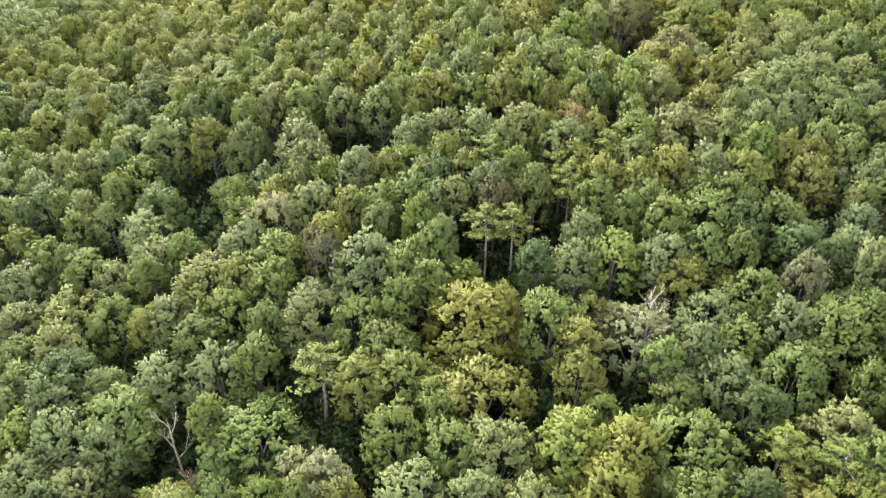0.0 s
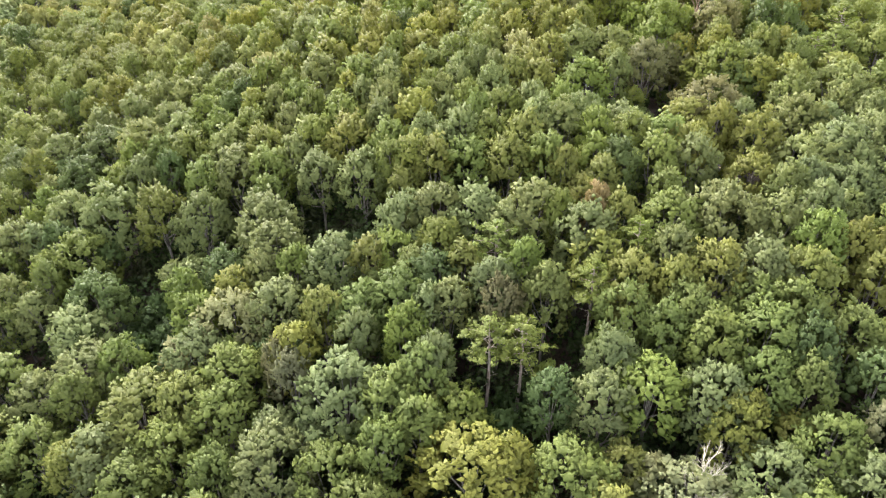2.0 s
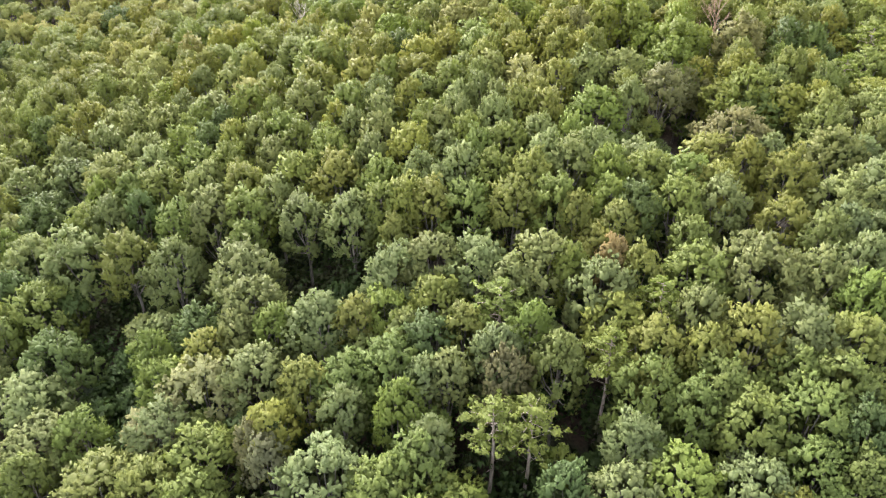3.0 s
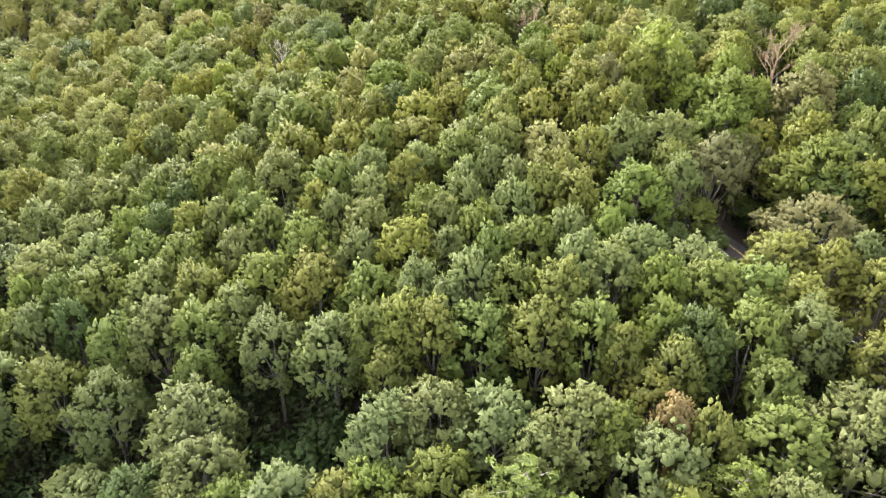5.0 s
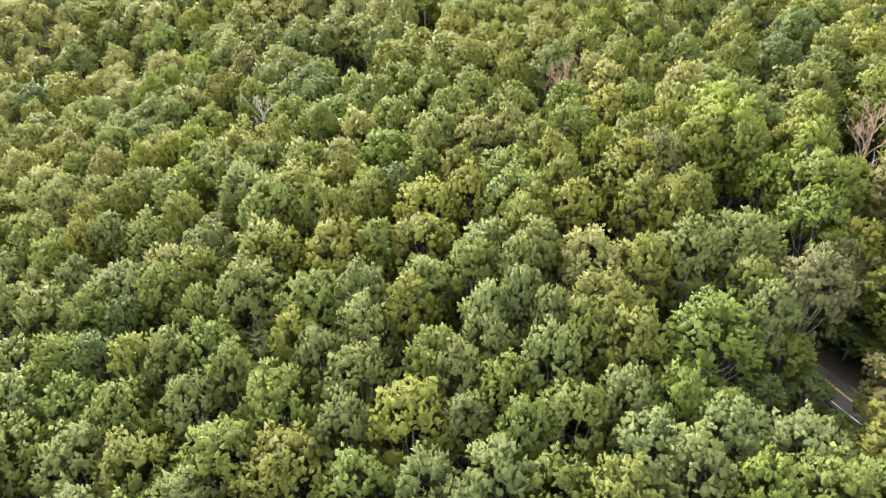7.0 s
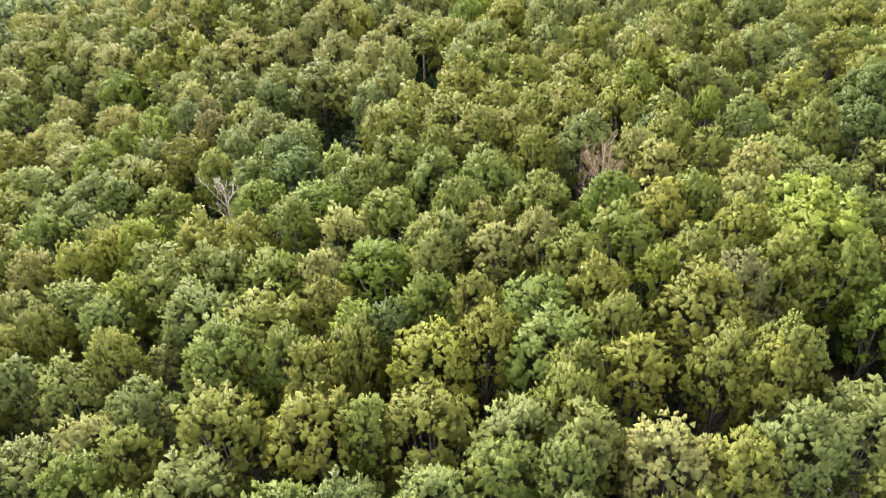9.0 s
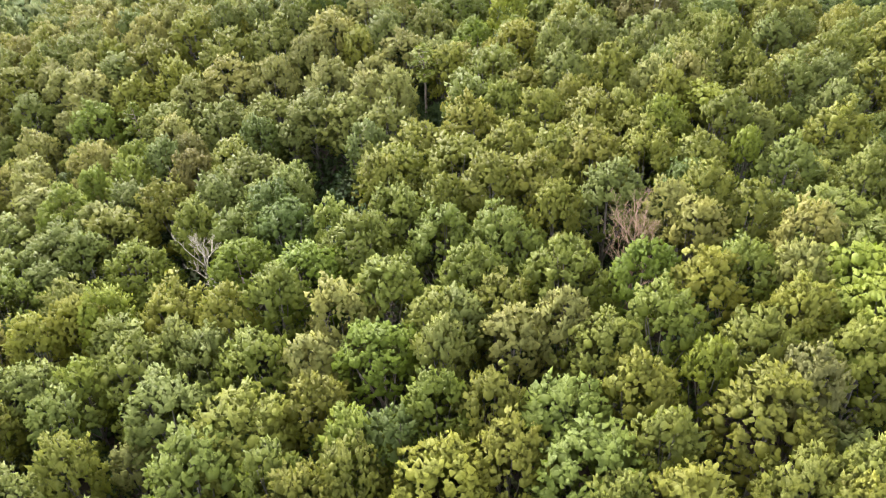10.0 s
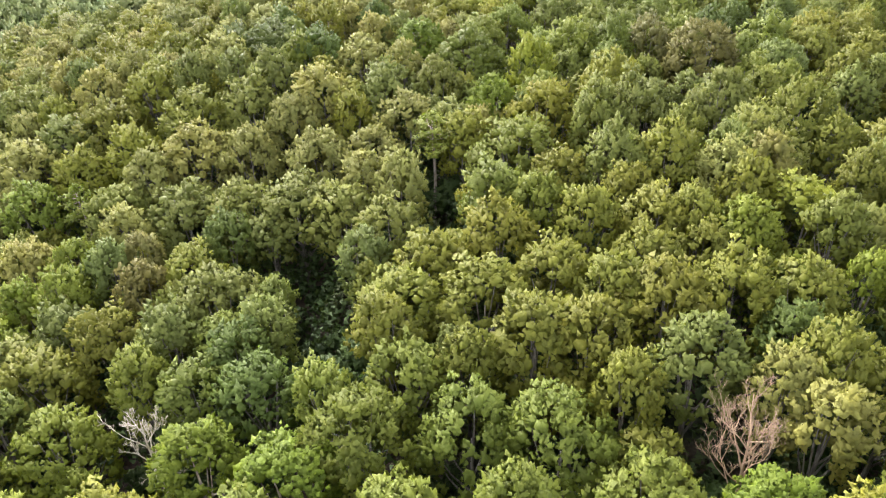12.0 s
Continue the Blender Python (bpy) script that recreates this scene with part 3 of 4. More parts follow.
stand("grey", [(-0.1, 138.2, 4.4, -0.6), (66, 148, 6.5), (74, 150.5, 7), (81.5, 154, 6.5), (71, 141.5, 6, -0.8), (80, 146, 6, -0.8), (-44.2, 139.3, 3.8, -7.3), (-48.5, 141.2, 2.6, -8.8), (-30.2, 142.1, 4.9), (45.3, 146.2, 3.9), (-43.9, 147.8, 5.4), (-13.4, 149.7, 4.2, 0.3), (-21.8, 152.1, 4.3), (1.3, 152.7, 3.1, 0.8), (-63.5, 154.3, 6.5, 0.5), (22.8, 155.4, 3.1, 0.4), (-2.2, 155.5, 3.3, 0.9), (4.7, 155.8, 3.1, 1), (-38.9, 156.6, 4.2, 0.4), (-73.7, 157.7, 5.3), (-27.4, 157.9, 3.1), (19.2, 158, 3.9, 0.6), (35.6, 159, 4.6, -2), (27.6, 160.1, 4), (-59.1, 161.5, 3.6, 0.9), (-10.9, 163.7, 3.4, 0.6), (18.3, 163.9, 3.3, 0.6), (-42, 165.3, 4, 0.7)])
stand("grey", [(1, 168.1, 2.8, 0.9), (11.1, 168.8, 3.4, 0.9), (-29.4, 170.5, 3.6), (-10, 170.6, 4, 0.6), (4.5, 172.6, 3.5, 0.8), (-15.1, 173.8, 3.2, 0.3), (-63.1, 174.2, 4.9, 1), (-54.1, 174.7, 4.3, 1), (11.7, 174.7, 2.4, 0.7), (36.8, 175.4, 2.6, -1.3), (84.1, 175.5, 8.6, -1.9), (-9.6, 176.5, 3.7, 0.4), (4.7, 176.8, 2.9, 0.6), (-34.5, 177.7, 3.4, 0.3), (8.6, 178.5, 3.3, 0.6), (-58.8, 181.6, 5.1, 0.8), (-10.7, 181.9, 3.4, 0.4), (-2.7, 182.7, 3.1, 0.4), (30.2, 185.9, 4.2, -0.3), (-25.9, 186, 4.4, 0.6), (-68.4, 187.3, 4.3, 0.7), (11.1, 187.5, 3.1), (37.8, 188.7, 5.5, -0.6), (5.3, 188.8, 4.4)])
stand("grey", [(-56.6, 190.8, 4.3, 0.6), (-46.5, 192.6, 4.8, 0.4), (-63.7, 193.2, 4.4, 0.7), (-34.6, 198.2, 3.6, 0.8), (-45.2, 204.1, 4, 0.4), (-67.6, 210.3, 3.8, 0.8), (-32.2, 213.2, 4.4), (-0.8, 219.1, 3.1, -0.8), (-59.9, 219.4, 4.3), (-51.9, 220.4, 4.2, -0.4), (-34, 223.2, 2.5, -0.9), (-53.6, 236.4, 3.8, -1.1), (19.6, 241.1, 4.5), (-60.6, 251.3, 6.2, -0.8), (-26.2, 256.4, 3.4, -2.1), (-37.5, 257.1, 4.2, -1.8), (-77, 259.9, 4.9), (-33, 263.3, 5.6, -1.6), (-11.8, 271.6, 4.6, -1.2), (18.9, 278, 4.1, 1.4), (-18.7, 278.1, 4.7, -1), (-25.5, 281.9, 4.9, -0.9), (-33.9, 284.2, 5.5, -1.1), (41, 284.6, 6.1, 0.9)])
stand("grey", [(-44, 286.6, 5.9, -1.3), (-55.8, 289.8, 5.6, -0.5), (19, 290.5, 3.8, 2.2), (24.4, 291, 5.5, 2.5), (39.1, 295.2, 5.6, 2.8), (-71.3, 309.7, 4.6), (-37.3, 310, 5.6, -0.3), (-13.3, 310.2, 5.8, -0.6), (-4.5, 312.9, 5.1), (-34.4, 317.7, 5.2), (-81.5, 321.8, 5.5, -0.7), (20.3, 345.1, 5.4)])
stand("green", [(34.4, 61.4, 5.5, -0.3), (58.4, 64.7, 3), (-39.8, 66.6, 4.2), (-20.4, 66.7, 3.2, -1), (-33.2, 68, 3.3, -0.6), (34.9, 69.3, 7.8, -1.3), (1.3, 71, 4.1, -0.6), (-7, 74.7, 5.2, -1.4), (34.4, 76.9, 3.1, -2.4), (63, 77.6, 3.3, -0.5), (-29.4, 78.9, 7.3, -1.8), (52.3, 79.6, 5.7, -1.5), (-6.5, 83.5, 4.5, -1.7), (-53.3, 85.7, 6.9, -0.7), (45.9, 86.1, 4.2, -2.3), (61.2, 87.4, 7.2, -0.7), (67.6, 89.2, 3.5, -0.3), (-8.6, 90, 4.7, -1.5), (17.3, 91.5, 5.7, -1.4), (50.7, 94.6, 5.2, -1.2), (-13.6, 95.4, 5.1, -1.2), (-30.5, 97.2, 3.6, -1.3), (-43, 98.3, 4.5, -1.2), (-79.1, 101.4, 4.2, -1.1)])
stand("green", [(49.9, 101.6, 3.7, -0.5), (-38.7, 102.5, 5.2, -1.1), (-6.2, 103.5, 4.7), (45.3, 103.6, 4.1, -0.8), (-2.3, 105.9, 3.7), (-31, 106.8, 4.6, -0.6), (-62.5, 108.2, 5.5, -2.4), (39, 108.6, 4.3, -0.9), (46.4, 109.3, 4.9), (32.8, 111.2, 3.4, -1), (-30.7, 112.2, 4.8, -0.4), (51.4, 112.4, 4.4, 1), (36.9, 113.8, 4.4, -0.6), (46.8, 114.7, 3.6, 0.6), (28, 114.8, 5.1, -0.8), (-11.8, 119.3, 4.3), (-5.7, 120.4, 4.6, -0.4), (-72.8, 120.7, 4.6, -3), (-83.5, 126.6, 5.4, -1.7), (38.1, 132.1, 5), (-67.6, 145.3, 5.7, -0.5), (38.5, 146.1, 4.1), (19.1, 146.6, 3.9, 0.5), (5.4, 148.4, 4.6, 0.6)])
stand("green", [(-8, 150, 3.4, 0.5), (41, 153.5, 4.6, -2), (35.1, 153.8, 4.2), (9.7, 154.5, 3.5, 0.9), (-31.8, 155.7, 4.1), (-44.9, 155.9, 3.8, 0.6), (-8.9, 157.2, 4, 0.7), (7.6, 160.2, 3.2, 1), (12.3, 161.5, 4.1, 0.9), (-24.2, 162.6, 4.3), (5.8, 166.2, 3.4, 1), (-56.1, 166.6, 3.7, 1), (-51.3, 167.5, 4.8, 0.9), (-18.8, 168.4, 5.1), (-38.4, 169.9, 4.1, 0.5), (-1.4, 170.9, 3.3, 0.8), (-25.3, 172.8, 3), (-45.5, 173.2, 4, 0.8), (-29.3, 177.9, 3.8), (61.1, 181.4, 5.6, -1.4), (-16.6, 182, 4.2, 0.5), (3.1, 183.8, 3.1, 0.3), (-48.8, 188.5, 3.7, 0.5), (-38.5, 189.3, 3.8, 0.4)])
stand("green", [(-9, 191, 2.7, 0.7), (9.6, 199.1, 4.8), (-18.6, 201.2, 2.7, 0.8), (-26.2, 203.5, 4.7, 0.9), (8.5, 205.2, 4.1, -0.4), (43.9, 208.4, 2.7, 0.7), (-38.3, 220.7, 5.6, -0.6), (30.8, 223.8, 3.6), (11.5, 225.6, 5.3, -0.3), (-9.2, 226.7, 4.4, -1.1), (0.8, 226.7, 3.8, -0.7), (-64.7, 238.9, 5.4, -0.6), (-8.6, 243.6, 4.5, -1.5), (-39.4, 250.4, 3.6, -1.9), (7.8, 270.6, 3.7, 0.5), (2.8, 274.3, 4.7), (6.9, 286, 6.7), (20, 321, 4.7, 1.5), (27, 321.3, 4.1, 1.7), (1.3, 322.5, 6.5, 0.5), (59.4, 327.7, 6.2), (10.4, 341.8, 5.3), (-106, 390.6, 7)])
stand("olive", [(-14.5, 64.9, 3.6, -0.8), (6.4, 79.7, 6.8, -0.7), (20.9, 80.8, 3.4, -1.6), (-12.9, 84.6, 4.3, -2.1), (21.1, 86.3, 3, -1.8), (-37.4, 109.4, 5.3, -1), (-44.7, 109.8, 7.2, -1.3), (-73, 111.2, 6.3, -2.7), (54.8, 118.1, 4.5, 1.8), (35.9, 118.6, 3.3), (-17.6, 119.3, 3.7, 0.3), (29.3, 119.8, 4.6, -0.5), (42.2, 120.4, 4.6, 0.4), (4.3, 125.5, 3.1, -0.8), (-33.8, 128.6, 3.8, -1), (-11.1, 129.4, 3, -1), (29.8, 132.5, 3.4), (28.4, 141.7, 3.1), (22.2, 143.5, 2.4, 0.3), (12.7, 147.4, 4.5, 0.6), (-0.4, 148.3, 3.1, 0.5), (-53, 151.4, 4.4, 0.5), (46, 151.5, 4.2, -1.5), (15.8, 153.1, 4.3, 0.7)])
stand("olive", [(52.6, 157.1, 2.7, -1), (-16.5, 160, 4.6, 0.4), (-34.1, 162.9, 4.1, 0.4), (20, 171, 3.9, 0.4), (15.3, 172.5, 3.5, 0.6), (18.4, 176.8, 4.8, 0.3), (36.7, 180.8, 3, -1.2), (85.7, 183.3, 5.7, -2), (-3.5, 191.3, 4.7, 0.4), (10.1, 191.8, 3.3), (-14.2, 192.1, 4.6, 0.9), (29.5, 193.2, 3.1), (17.3, 195.1, 3, 0.4), (11.3, 195.2, 3.3), (26.5, 195.6, 3.5, 0.5), (32.1, 195.7, 3.6), (-15.2, 197.7, 3.5, 0.9), (-77.1, 199.1, 4.6, 0.7), (-11.2, 200.5, 3.3, 0.4), (16.4, 200.6, 2.6), (3.1, 201.4, 3.6), (26.2, 203.2, 4.7, 0.5), (-56.9, 205.5, 3.4, 0.6), (15.4, 206.9, 3.8, -0.3)])
stand("olive", [(-41, 207.1, 3.3, 0.4), (1.6, 207.3, 3.5, -0.5), (-22.7, 207.7, 4.8, 0.4), (37, 209.2, 3.8, 0.7), (-15.5, 209.8, 3.6, -0.3), (27.9, 211.4, 3.6), (13.5, 212.7, 3.8, -0.5), (-53.5, 214.1, 3.4), (33.7, 215.3, 3.5, 0.5), (-2.9, 219.9, 4, -0.9), (25.2, 220.7, 4.3), (3.4, 221.4, 3.8, -0.7), (-28.8, 226.8, 3.5, -1.3), (-36.8, 231.2, 5.2, -1.5), (11.9, 237.4, 3.2), (-2.4, 244.2, 3.5, -0.8), (9.8, 244.6, 4.2), (4.4, 245.7, 4.5), (18.5, 248.8, 4.6), (-87.8, 250.5, 6), (34.1, 250.9, 4.1, -1.6), (26.4, 251.4, 5.1, -0.7), (13.5, 251.9, 4.2), (-53.3, 254.1, 4.6, -1.1)])
stand("olive", [(-0.3, 254.7, 5, -0.6), (-9.5, 254.9, 4.7, -1.9), (7.5, 256, 4.4), (18.2, 256.7, 4.1), (-46.9, 259.7, 5.1, -1.3), (-6.3, 262.4, 4.6, -1.2), (25.7, 264.1, 3.4), (21.1, 264.3, 4.4), (2, 264.9, 4.5), (13.2, 266.2, 3.9, 0.6), (34.2, 269.9, 3.8), (51.6, 274.8, 3.4, -1.2), (25.9, 277.8, 4.5, 1.3), (50.8, 292.7, 5.1, 1.4), (-47.4, 309.8, 7, -0.3), (-63.3, 311.5, 8), (66.1, 325.2, 6.1)])
stand("yellow", [(55.6, 60.7, 3.5), (48.2, 61.4, 5.9, -3.8), (22.6, 63, 5.8), (25.8, 68.6, 4.4, -0.9), (-44.9, 72.4, 5.4, -7.1), (5, 92.5, 7.3, -0.6), (9.7, 93.3, 2.6, -0.9), (39.2, 97.2, 3.7, -2), (-54, 103, 3.5, -1.4), (-21.2, 112.9, 3.1, 0.5), (25.2, 124.5, 4.4), (0.7, 130.6, 3.9, -1), (-4, 150.1, 4, 0.6), (-3.8, 163.6, 4.4, 0.9), (66.3, 177.1, 4.3, -1.6), (-38.8, 177.4, 2.9, 0.5), (-18.5, 177.5, 2.8, 0.3), (-4.5, 178.9, 3, 0.5), (61, 187, 4.2, 0.5), (-34.2, 192.1, 3, 0.6), (-24.4, 194, 4.9, 1.1), (-3.1, 199.4, 4.5), (-57.6, 211.6, 4.1, 0.4), (-50, 231.5, 3.8, -1.2)])
stand("yellow", [(-0.9, 293.9, 4, -0.9), (12, 297.1, 5.8, 1.3), (-64.9, 299.7, 4.3, 0.6), (23, 300.6, 4.6, 3.1), (-56.7, 302.9, 4.3), (-19, 304, 3.5, -0.6), (-56.6, 317.9, 4.4, -0.3), (-58.3, 338.6, 6), (-72.9, 341.9, 7.1), (-74.8, 361.6, 6)])
stand("bright", [(-26.3, 67.1, 3.2, -0.9), (18.6, 69.7, 4.9, -0.5), (23.1, 76.1, 2.6, -4.1), (-72.1, 85.5, 4.6), (29.3, 102.6, 4.9, -1.6), (2.5, 103.2, 4.7, -4.9), (16.2, 108.8, 2, -7.2), (-4.3, 113.8, 3.5), (-51.2, 119.7, 3.8, -2.1), (13.4, 124, 2.6, -0.4), (58.8, 124.7, 4.1, 2.5), (-40.2, 126, 3.8, -1.4), (-42.8, 130.4, 3.2, -1.3), (-6.6, 130.6, 3.7, -1.2), (-23.8, 130.8, 3.1, -0.6), (19.9, 133.6, 2.6), (27.9, 147.3, 2.9), (28.8, 153.4, 3.4), (24, 163.9, 3.3), (-63.5, 168.9, 3.3, 1), (59.1, 173.3, 3.6, -1.7), (29.8, 173.5, 4.9, -0.6), (-50.2, 180.4, 4, 0.8), (50.6, 184.3, 2.3, -7.7)])
stand("bright", [(49.1, 193.1, 5.3, -0.6), (51.5, 199.5, 5, 1), (-60.6, 203.4, 3.9, 0.7), (-11.2, 204.7, 3.5), (53.4, 207.4, 3, 0.5), (-3.5, 208, 3.5, -0.5), (19.9, 214.9, 4.1), (-23.5, 218, 4.6, -0.8), (-44.3, 219.1, 2.9, -0.4), (-47.2, 243.6, 5.5, -1.6), (31.1, 261.9, 4.1, -0.7), (-56.2, 269.3, 3.9, -0.7), (-63, 270, 3.3, -0.3), (-58.8, 278.5, 3.3, -0.4), (-71.8, 294, 4.7, 1.1), (-30.1, 324, 3)])
stand("pine", [(54, 64.8, 4.7), (46.8, 67.9, 4.6, -0.8), (-20.5, 87.7, 6.3, -2.2), (7.4, 110.3, 4.6, -0.6), (12.2, 110.7, 4.3, -0.8), (23.3, 119, 4.4, -0.5), (31.4, 126.7, 3.5), (9.5, 128.2, 5, -0.4), (84.5, 191.5, 4, -1.4), (95.6, 204.4, 5.6), (-63, 291.8, 3.3, 0.3), (-6, 294, 5, -1.1)])
stand("rust", [(26, 133.8, 2.3), (37.1, 200.1, 3.6, 0.3)])
stand("lime", [(22.6, 208.9, 2.3), (42.5, 213.8, 6.7, 1), (42.8, 221.1, 4.7, 0.7), (-46.1, 231.3, 3.7, -1.3), (37.3, 244.8, 2.2, -8.8), (41, 251.9, 2.2, -2.3), (40.4, 266.6, 6.3, -0.8), (11.9, 313.3, 3.9, 1.5)])
stand("cedar", [(-9.5, 216.1, 4.6, -0.9), (19.7, 223.3, 3.8), (-19.5, 232.9, 4.7, -1.6), (-29.3, 237.4, 4.5, -1.9), (4.3, 303.5, 4.2), (-8.1, 328.7, 4.9, -0.3)])
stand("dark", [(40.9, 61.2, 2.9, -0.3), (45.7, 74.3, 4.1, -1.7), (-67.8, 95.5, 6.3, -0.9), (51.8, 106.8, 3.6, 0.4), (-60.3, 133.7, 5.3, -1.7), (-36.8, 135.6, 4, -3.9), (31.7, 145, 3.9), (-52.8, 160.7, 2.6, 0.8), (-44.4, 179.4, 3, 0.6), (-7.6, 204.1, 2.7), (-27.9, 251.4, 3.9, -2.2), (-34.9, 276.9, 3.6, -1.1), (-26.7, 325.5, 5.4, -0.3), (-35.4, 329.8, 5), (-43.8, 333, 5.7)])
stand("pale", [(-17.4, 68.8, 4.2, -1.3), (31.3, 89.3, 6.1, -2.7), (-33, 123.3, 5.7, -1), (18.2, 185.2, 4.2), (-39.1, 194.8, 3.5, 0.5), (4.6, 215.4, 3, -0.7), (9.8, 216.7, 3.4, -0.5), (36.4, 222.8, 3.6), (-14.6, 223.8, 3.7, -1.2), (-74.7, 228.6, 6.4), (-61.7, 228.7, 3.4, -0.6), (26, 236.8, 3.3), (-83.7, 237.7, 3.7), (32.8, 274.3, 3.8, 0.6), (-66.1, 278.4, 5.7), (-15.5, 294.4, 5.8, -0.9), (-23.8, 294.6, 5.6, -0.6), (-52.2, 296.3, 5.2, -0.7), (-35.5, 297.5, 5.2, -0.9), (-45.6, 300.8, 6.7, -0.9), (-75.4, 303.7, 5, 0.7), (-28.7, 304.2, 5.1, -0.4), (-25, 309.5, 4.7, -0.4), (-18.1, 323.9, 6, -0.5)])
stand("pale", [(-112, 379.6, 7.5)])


def clear_of(x, y, r, near):
    if any((x - a) ** 2 + (y - b) ** 2 < (near * (r + c)) ** 2 for a, b, c in PLANTED):
        return False
    return all((x - a) ** 2 + (y - b) ** 2 > (0.9 * c + 0.72 * r) ** 2 for a, b, c in GLADES)


def own_tint(x, y, rng):
    """A tree mostly has the colour of one of its neighbours."""
    close = sorted(KNOWN, key=lambda k: (k[0] - x) ** 2 + (k[1] - y) ** 2)[:3]
    tint = rng.choice(close)[2]
    if tint in ("pine", "rust", "lime", "tan", "cedar") or rng.random() > 0.75:
        tint = rng.choice(("grey", "sage", "moss", "green", "olive", "dark"))
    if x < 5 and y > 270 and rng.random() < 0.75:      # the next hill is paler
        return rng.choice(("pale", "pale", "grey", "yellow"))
    return rng.choice(("grey", "sage", "moss")) if tint == "grey" else tint


def wood_edge(y):
    """How far the singly built trees reach to either side."""
    return min(28 + 0.6 * y, 148) if y < 300 else 148 - 0.5 * (y - 300)


def fill(y0, y1, tries, seed):
    rng = random.Random(seed)
    for k in range(tries):
        y = rng.uniform(y0, y1)
        half = wood_edge(y)
        x = rng.uniform(-half, half)
        r = rng.choice((2.7, 3.1, 3.5, 4.1, 4.7, 5.4)) * (1.0 if y < 225 else 1.15)
        if clear_of(x, y, r, 0.74):
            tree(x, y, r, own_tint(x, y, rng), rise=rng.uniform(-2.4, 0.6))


def understorey(y0, y1, tries, seed):
    """Lower trees in the clefts between the crowns."""
    rng = random.Random(seed)
    for k in range(tries):
        y = rng.uniform(y0, y1)
        x = rng.uniform(-1, 1) * min(22 + 0.5 * y, 110)
        r = rng.choice((2.4, 2.8, 3.1))
        if clear_of(x, y, r, 0.6):
            tree(x, y, r, own_tint(x, y, rng), rise=rng.uniform(-7.0, -4.0))


# low trees along the far verge of the road
stand("olive", [(57.9, 184.2, 4.2, -4.5), (53.6, 191.0, 3.8, -4.0)])
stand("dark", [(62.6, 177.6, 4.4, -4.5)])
# young growth on the near verge
stand("green", [(44.5, 169.4, 2.6, -14.6), (47.2, 166.0, 2.4, -13.0), (40.6, 175.6, 2.7, -8.6)])
stand("tan", [(54.5, 187.5, 3.2, -6.5), (50.6, 188.4, 3.4, -4.5)])
stand("moss", [(58.0, 183.0, 3.0, -9.0), (54.8, 191.5, 3.0, -7.5), (50.9, 170.8, 2.6, -13.2), (53.0, 168.2, 2.6, -12.6), (55.6, 182.4, 2.4, -15.2), (57.4, 179.6, 2.6, -14.6)])
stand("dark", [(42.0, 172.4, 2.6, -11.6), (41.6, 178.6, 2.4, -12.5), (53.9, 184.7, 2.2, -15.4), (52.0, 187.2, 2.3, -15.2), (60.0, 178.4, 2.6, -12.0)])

fill(46, 388, 7600, 5)
understorey(46, 350, 1100, 6)


def far_woods(tries, seed):
    """The trees beyond and beside, joined into one mesh."""
    rng = random.Random(seed)
    shapes = []
    for s in range(5):
        g = np.random.default_rng(200 + s)
        spots, ways, sizes = boughs(g, 4.2, 12.0, 2.1, 0.08, 0.6)
        spots[:, 2] += 7.0
        shapes.append(bough_leaves(g, spots, ways, sizes, 5, 0, 0.4, 0.66))
    verts, faces, normals, taken, total = [], [], [], {}, 0
    for a, b, c in PLANTED:
        taken.setdefault((int(a // 12), int(b // 12)), []).append((a, b, c))
    for k in range(tries):
        y = rng.uniform(-45, 500)
        x = rng.uniform(-230, 175)
        r = rng.choice((3.2, 3.8, 4.4, 5.0))
        if 46 < y < 388 and abs(x) < wood_edge(y) or y < 150 and abs(x) > 145:
            continue
        i, j = int(x // 12), int(y // 12)
        if any((x - a) ** 2 + (y - b) ** 2 < (0.7 * (r + c)) ** 2 for di in (-1, 0, 1) for dj in (-1, 0, 1) for a, b, c in taken.get((i + di, j + dj), ())):
            continue
        taken.setdefault((i, j), []).append((x, y, r))
        v, f, w = shapes[k % 5]
        t, q = rng.uniform(0, 6.283), r / 4.2
        turn = np.array([[math.cos(t), -math.sin(t), 0], [math.sin(t), math.cos(t), 0], [0, 0, 1]])
        verts.append((v @ turn.T) * np.array([q, q, 1.05]) + np.array([x, y, ground_height(x, y) + rng.uniform(-1, 1.2)]))
        faces.append(f + total)
        normals.append(w @ turn.T)
        total += len(v)
    me = triangles_mesh("far_woods", np.concatenate(verts), np.concatenate(faces), np.concatenate(normals), FAR_LEAF)
    return tagged(new("far_woods", me), "distant grey-green broadleaf woods covering the hill", "woods", kind="stuff")


far_woods(14000, 9)


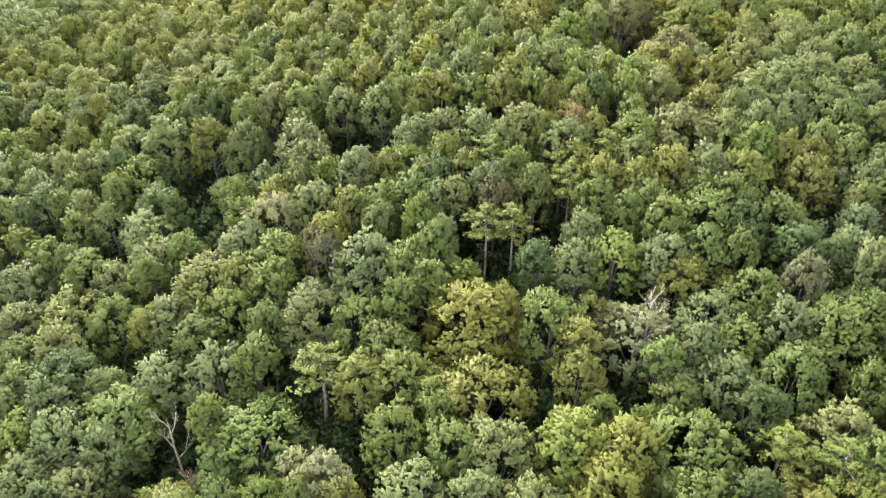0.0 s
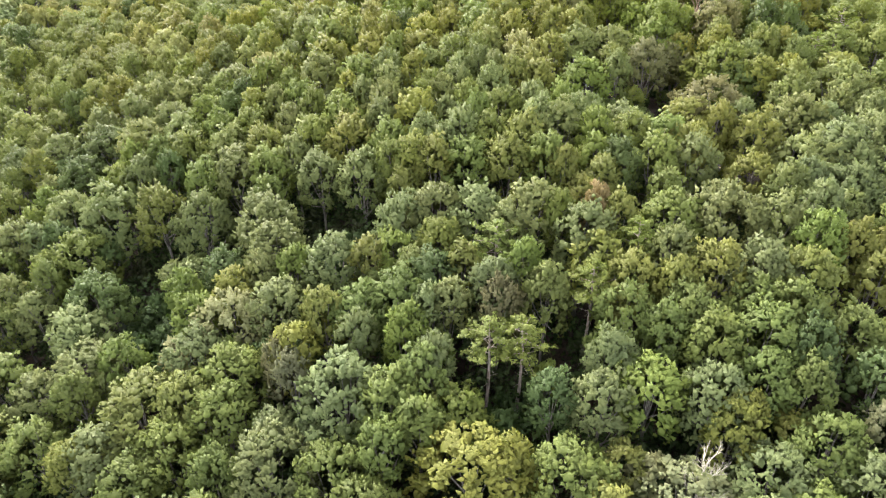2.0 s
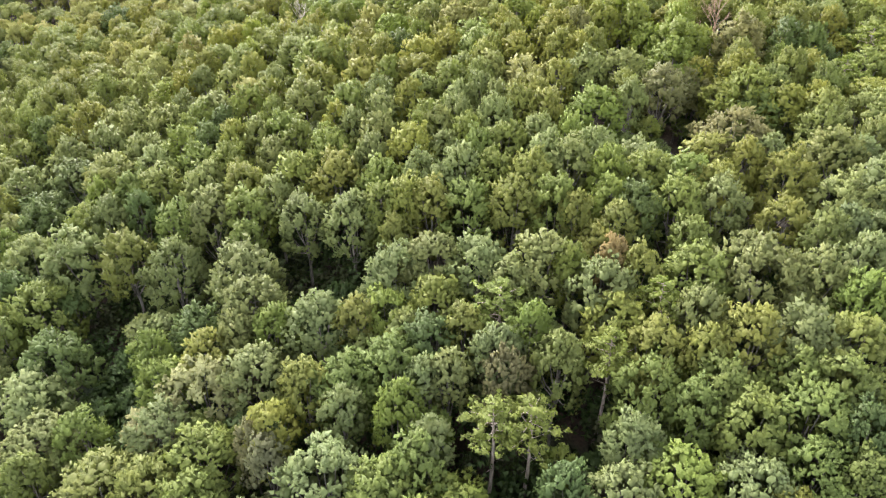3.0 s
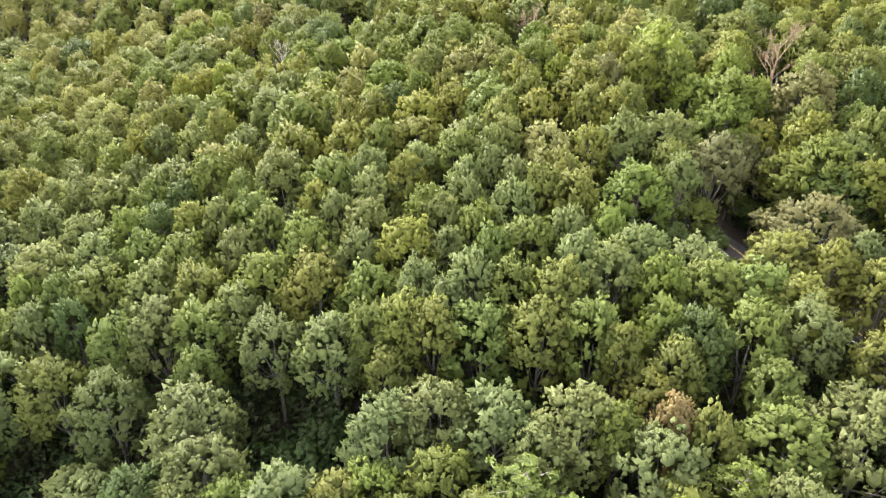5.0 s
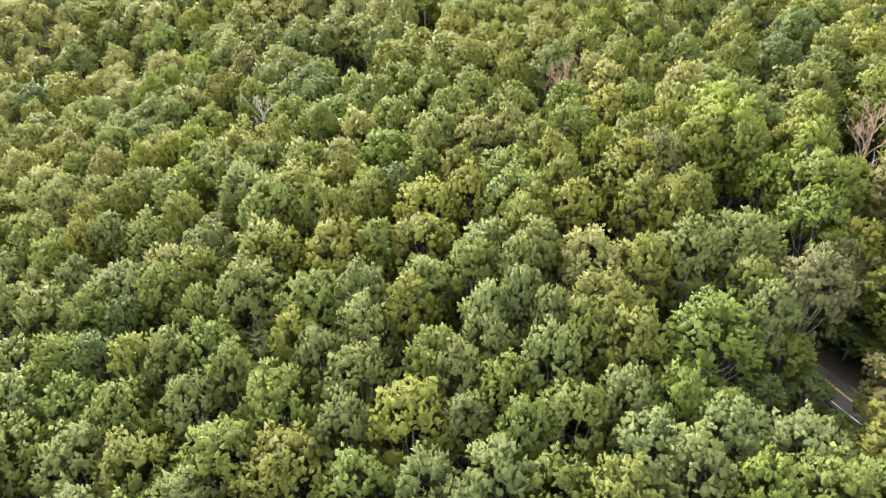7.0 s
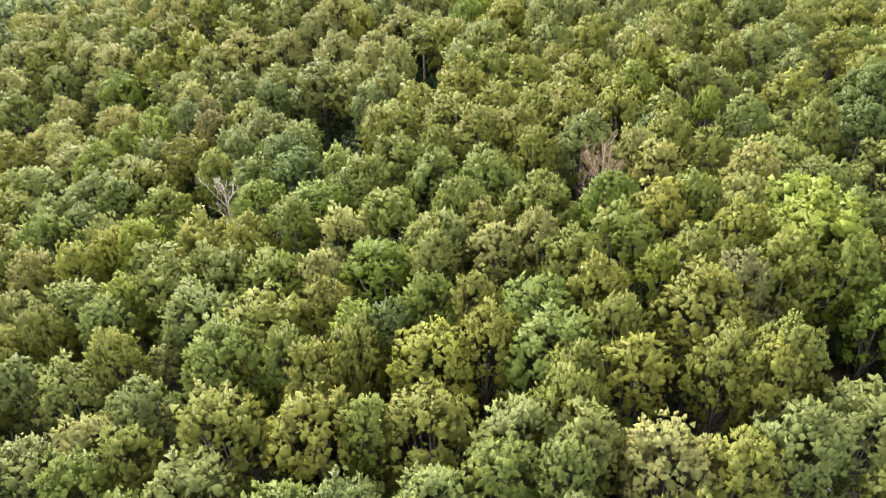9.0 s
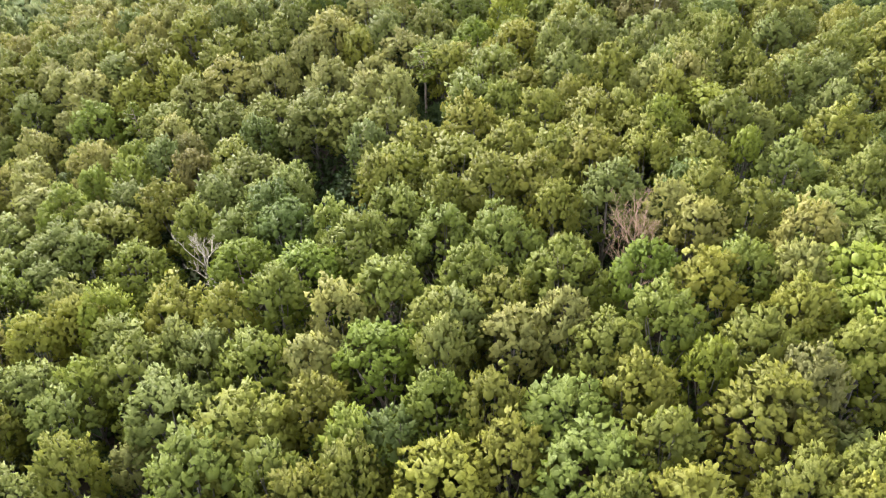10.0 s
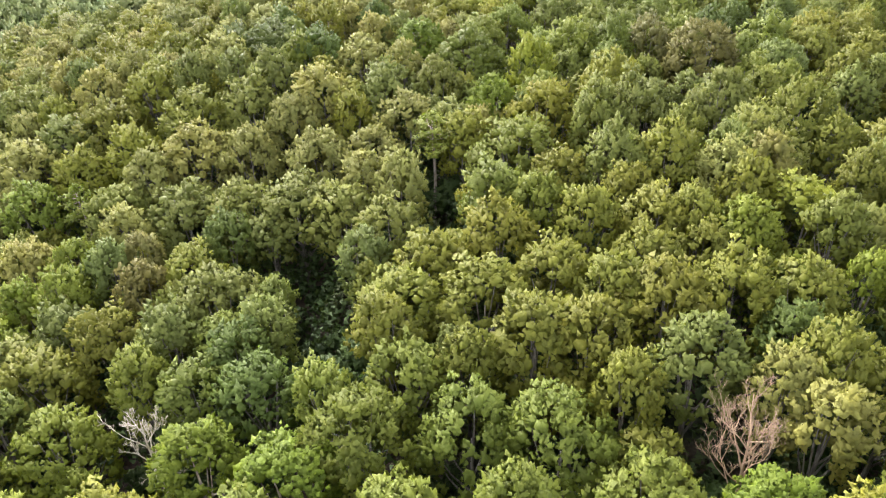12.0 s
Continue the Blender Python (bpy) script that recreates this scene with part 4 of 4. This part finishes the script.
# ---------------------------------------------------------------- undergrowth
def undergrowth(tries, seed):
    """Bushes and low trees on the forest floor, too many to count, joined into one mesh."""
    rng = random.Random(seed)
    shapes = []
    for k in range(4):
        g = np.random.default_rng(300 + k)
        spots, ways, swell = dome(g, 2.2, 5.0, 0.95, 0.3, 0.6)
        which = np.repeat(np.arange(len(spots)), 4)
        d = unit(g.normal(size=(len(which), 3)) + ways[which] * 0.6 + np.array([0, 0, 0.3]))
        shapes.append((spots[which] + d * g.uniform(0.3, 0.9, size=(len(which), 1)) + np.array([0, 0, 0.5]), unit(d + 0.3 * ways[which])))
    places, outs = [], []
    for k in range(tries):
        y = rng.uniform(46, 345)
        half = min(60 + 0.36 * (y - 45), 112)
        x = rng.uniform(-half, half)
        if noise.noise((x / 9.0, y / 9.0, 8.0)) < -0.45 or road_side(x, y) < 3.7:
            continue
        verge = 0.35 if road_side(x, y) < 9.5 else 1.0
        place, out = shapes[k % 4]
        t, f = rng.uniform(0, 6.283), rng.uniform(0.55, 1.3) * verge
        turn = np.array([[math.cos(t), -math.sin(t), 0], [math.sin(t), math.cos(t), 0], [0, 0, 1]])
        places.append((place @ turn.T) * np.array([f, f, f * rng.uniform(0.8, 1.5)]) + np.array([x, y, ground_height(x, y) - 0.1]))
        outs.append(out @ turn.T)
    places, outs = np.concatenate(places), np.concatenate(outs)
    g = np.random.default_rng(78)
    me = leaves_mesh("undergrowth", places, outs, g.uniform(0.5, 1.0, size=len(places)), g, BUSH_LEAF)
    return tagged(new("undergrowth", me), "green bushes and brambles, their leaves darkened for the shade of the forest floor", "undergrowth", kind="stuff")


# ---------------------------------------------------------------- saplings in the glades
def saplings(count, seed):
    rng = random.Random(seed)
    for k in range(count):
        gx, gy, gr = rng.choice(GLADES)
        a, q = rng.uniform(0, 6.283), math.sqrt(rng.random()) * (gr + 1.5)
        x, y = gx + q * math.cos(a), gy + q * math.sin(a)
        if road_side(x, y) < 9.5 and 160 < y < 200:
            continue
        (trunk_mesh, crown_mesh), r0, h0 = rng.choice(FORMS["sapling"])
        f = rng.uniform(0.45, 1.0)
        ob = new("sapling")
        ob.location, ob.rotation_euler, ob.scale = (x, y, ground_height(x, y) - 0.05), (0, 0, rng.uniform(0, 6.28)), (f, f, f * rng.uniform(0.8, 1.2))
        tagged(ob, "green sapling in a glade, its leaf colour darkened for the shade there", "sapling", "saplings under the trees")
        trunk, crown = new("trunk", trunk_mesh), new("crown", crown_mesh)
        trunk.parent = crown.parent = ob
        g = rng.uniform(0.8, 1.25)
        # a green darker than the trees', with the glade's shade put into it
        crown.color = (0.066 * g, 0.1 * g, 0.03 * g, 1)


# ---------------------------------------------------------------- the road surface
def ribbon(name, a, b, lift, mat, s0=-32.0, s1=32.0):
    """A strip along the road between the offsets a and b from its middle, following the ground."""
    verts, faces = [], []
    n = 48
    for k in range(n + 1):
        s = s0 + (s1 - s0) * k / n
        m, ahead = road_middle(s), (road_middle(s + 0.5) - road_middle(s - 0.5)).normalized()
        side = Vector((-ahead.y, ahead.x, 0))
        z = ground_height(m.x, m.y) + lift
        for o, dz in ((a, -0.3), (a, 0.0), (b, 0.0), (b, -0.3)):
            p = m + side * o
            verts.append((p.x, p.y, z + dz))
    for k in range(n):
        for c in range(3):
            i = 4 * k + c
            faces.append((i, i + 4, i + 5, i + 1))
    return mesh_of(name, verts, faces, mat)


def asphalt_material():
    m, n, l, p = material("asphalt")
    big, fine = noise_of(n, l, 0.35, 3.0), noise_of(n, l, 14.0, 4.0)
    a = ramp(n, [(0.35, (0.045, 0.04, 0.04)), (0.65, (0.085, 0.068, 0.06))])
    l.new(big.outputs[0], a.inputs[0])
    b = ramp(n, [(0.3, (0.75,) * 3), (0.7, (1.2,) * 3)])
    l.new(fine.outputs[0], b.inputs[0])
    l.new(mixed(n, l, "MULTIPLY", a.outputs[0], b.outputs[0]), p.inputs["Base Color"])
    p.inputs["Roughness"].default_value = 0.85
    return m


def paint_material(name, colour):
    m, n, l, p = material(name)
    worn = noise_of(n, l, 1.6, 5.0)
    r = ramp(n, [(0.36, tuple(0.45 * c for c in colour)), (0.55, colour)])
    l.new(worn.outputs[0], r.inputs[0])
    l.new(r.outputs[0], p.inputs["Base Color"])
    p.inputs["Roughness"].default_value = 0.7
    return m


def build_road():
    road = tagged(new("road", ribbon("road", -3.0, 3.0, 0.12, asphalt_material())), "narrow grey asphalt road between the trees with painted lines", "road", kind="structure")
    white, yellow = paint_material("white_paint", (0.75, 0.75, 0.72)), paint_material("yellow_paint", (0.72, 0.5, 0.2))
    for name, o, w, mat in (("edge_line", -2.4, 0.14, white), ("edge_line", 2.4, 0.14, white), ("centre_line", -0.11, 0.13, yellow), ("centre_line", 0.11, 0.13, yellow)):
        line = new(name, ribbon(name, o - w / 2, o + w / 2, 0.126, mat))
        line.parent = road


build_road()
undergrowth(5200, 31)
saplings(230, 21)


# ---------------------------------------------------------------- dead trees
def dead_tree(x, y, top, spread, start, mat, seed, label, forks=9, levels=3):
    """A leafless tree whose tip stays top metres under the mean canopy."""
    z = ground_height(x, y)
    tall = canopy_height(x, y) - top - z
    trunk_mesh, branch_meshes = bare_limbs(seed, tall, spread, start, mat, forks, levels)
    ob = new("dead_tree")
    ob.location = (x, y, z - 0.05)
    tagged(ob, label, "dead tree", "dead trees")
    new("trunk", trunk_mesh).parent = ob
    for me in branch_meshes:
        new("branch", me).parent = ob


dead_tree(-44.8, 82.5, 2.4, 5.5, 0.4, DEAD_BARK, 3, "bare silver-grey dead tree with a forked crown", 5, 3)
dead_tree(-39.5, 74.5, 4.0, 4.0, 0.4, RED_BARK, 4, "low dead tree with reddish-brown bare twigs", 8, 3)
dead_tree(62.2, 208.6, -4.5, 7.5, 0.4, RED_BARK, 5, "bare dead tree with a spreading reddish-brown twig crown", 11, 4)
dead_tree(60.8, 204.6, 2.0, 4.0, 0.6, DEAD_BARK, 6, "broken pale grey dead trunk with short stubs", 4, 1)
dead_tree(-35.4, 241.5, 1.0, 5.5, 0.4, DEAD_BARK, 7, "bare ash-grey dead tree beside a young pine", 11, 4)
dead_tree(20.5, 230.0, 0.0, 7.0, 0.42, RED_BARK, 8, "bare dead tree with a wide purplish-brown twig crown", 12, 4)
dead_tree(44.0, 247.5, 3.5, 1.5, 0.7, DEAD_BARK, 9, "pale broken birch trunk leaning over bare soil", 3, 1)
dead_tree(32.6, 89.6, -1.2, 4.8, 0.5, DEAD_BARK, 10, "half-dead tree with pale bare upper branches", 9, 3)
dead_tree(-10.7, 200.5, 3.5, 1.6, 0.75, DEAD_BARK, 11, "thin bare grey dead stem between leafy crowns", 3, 1)
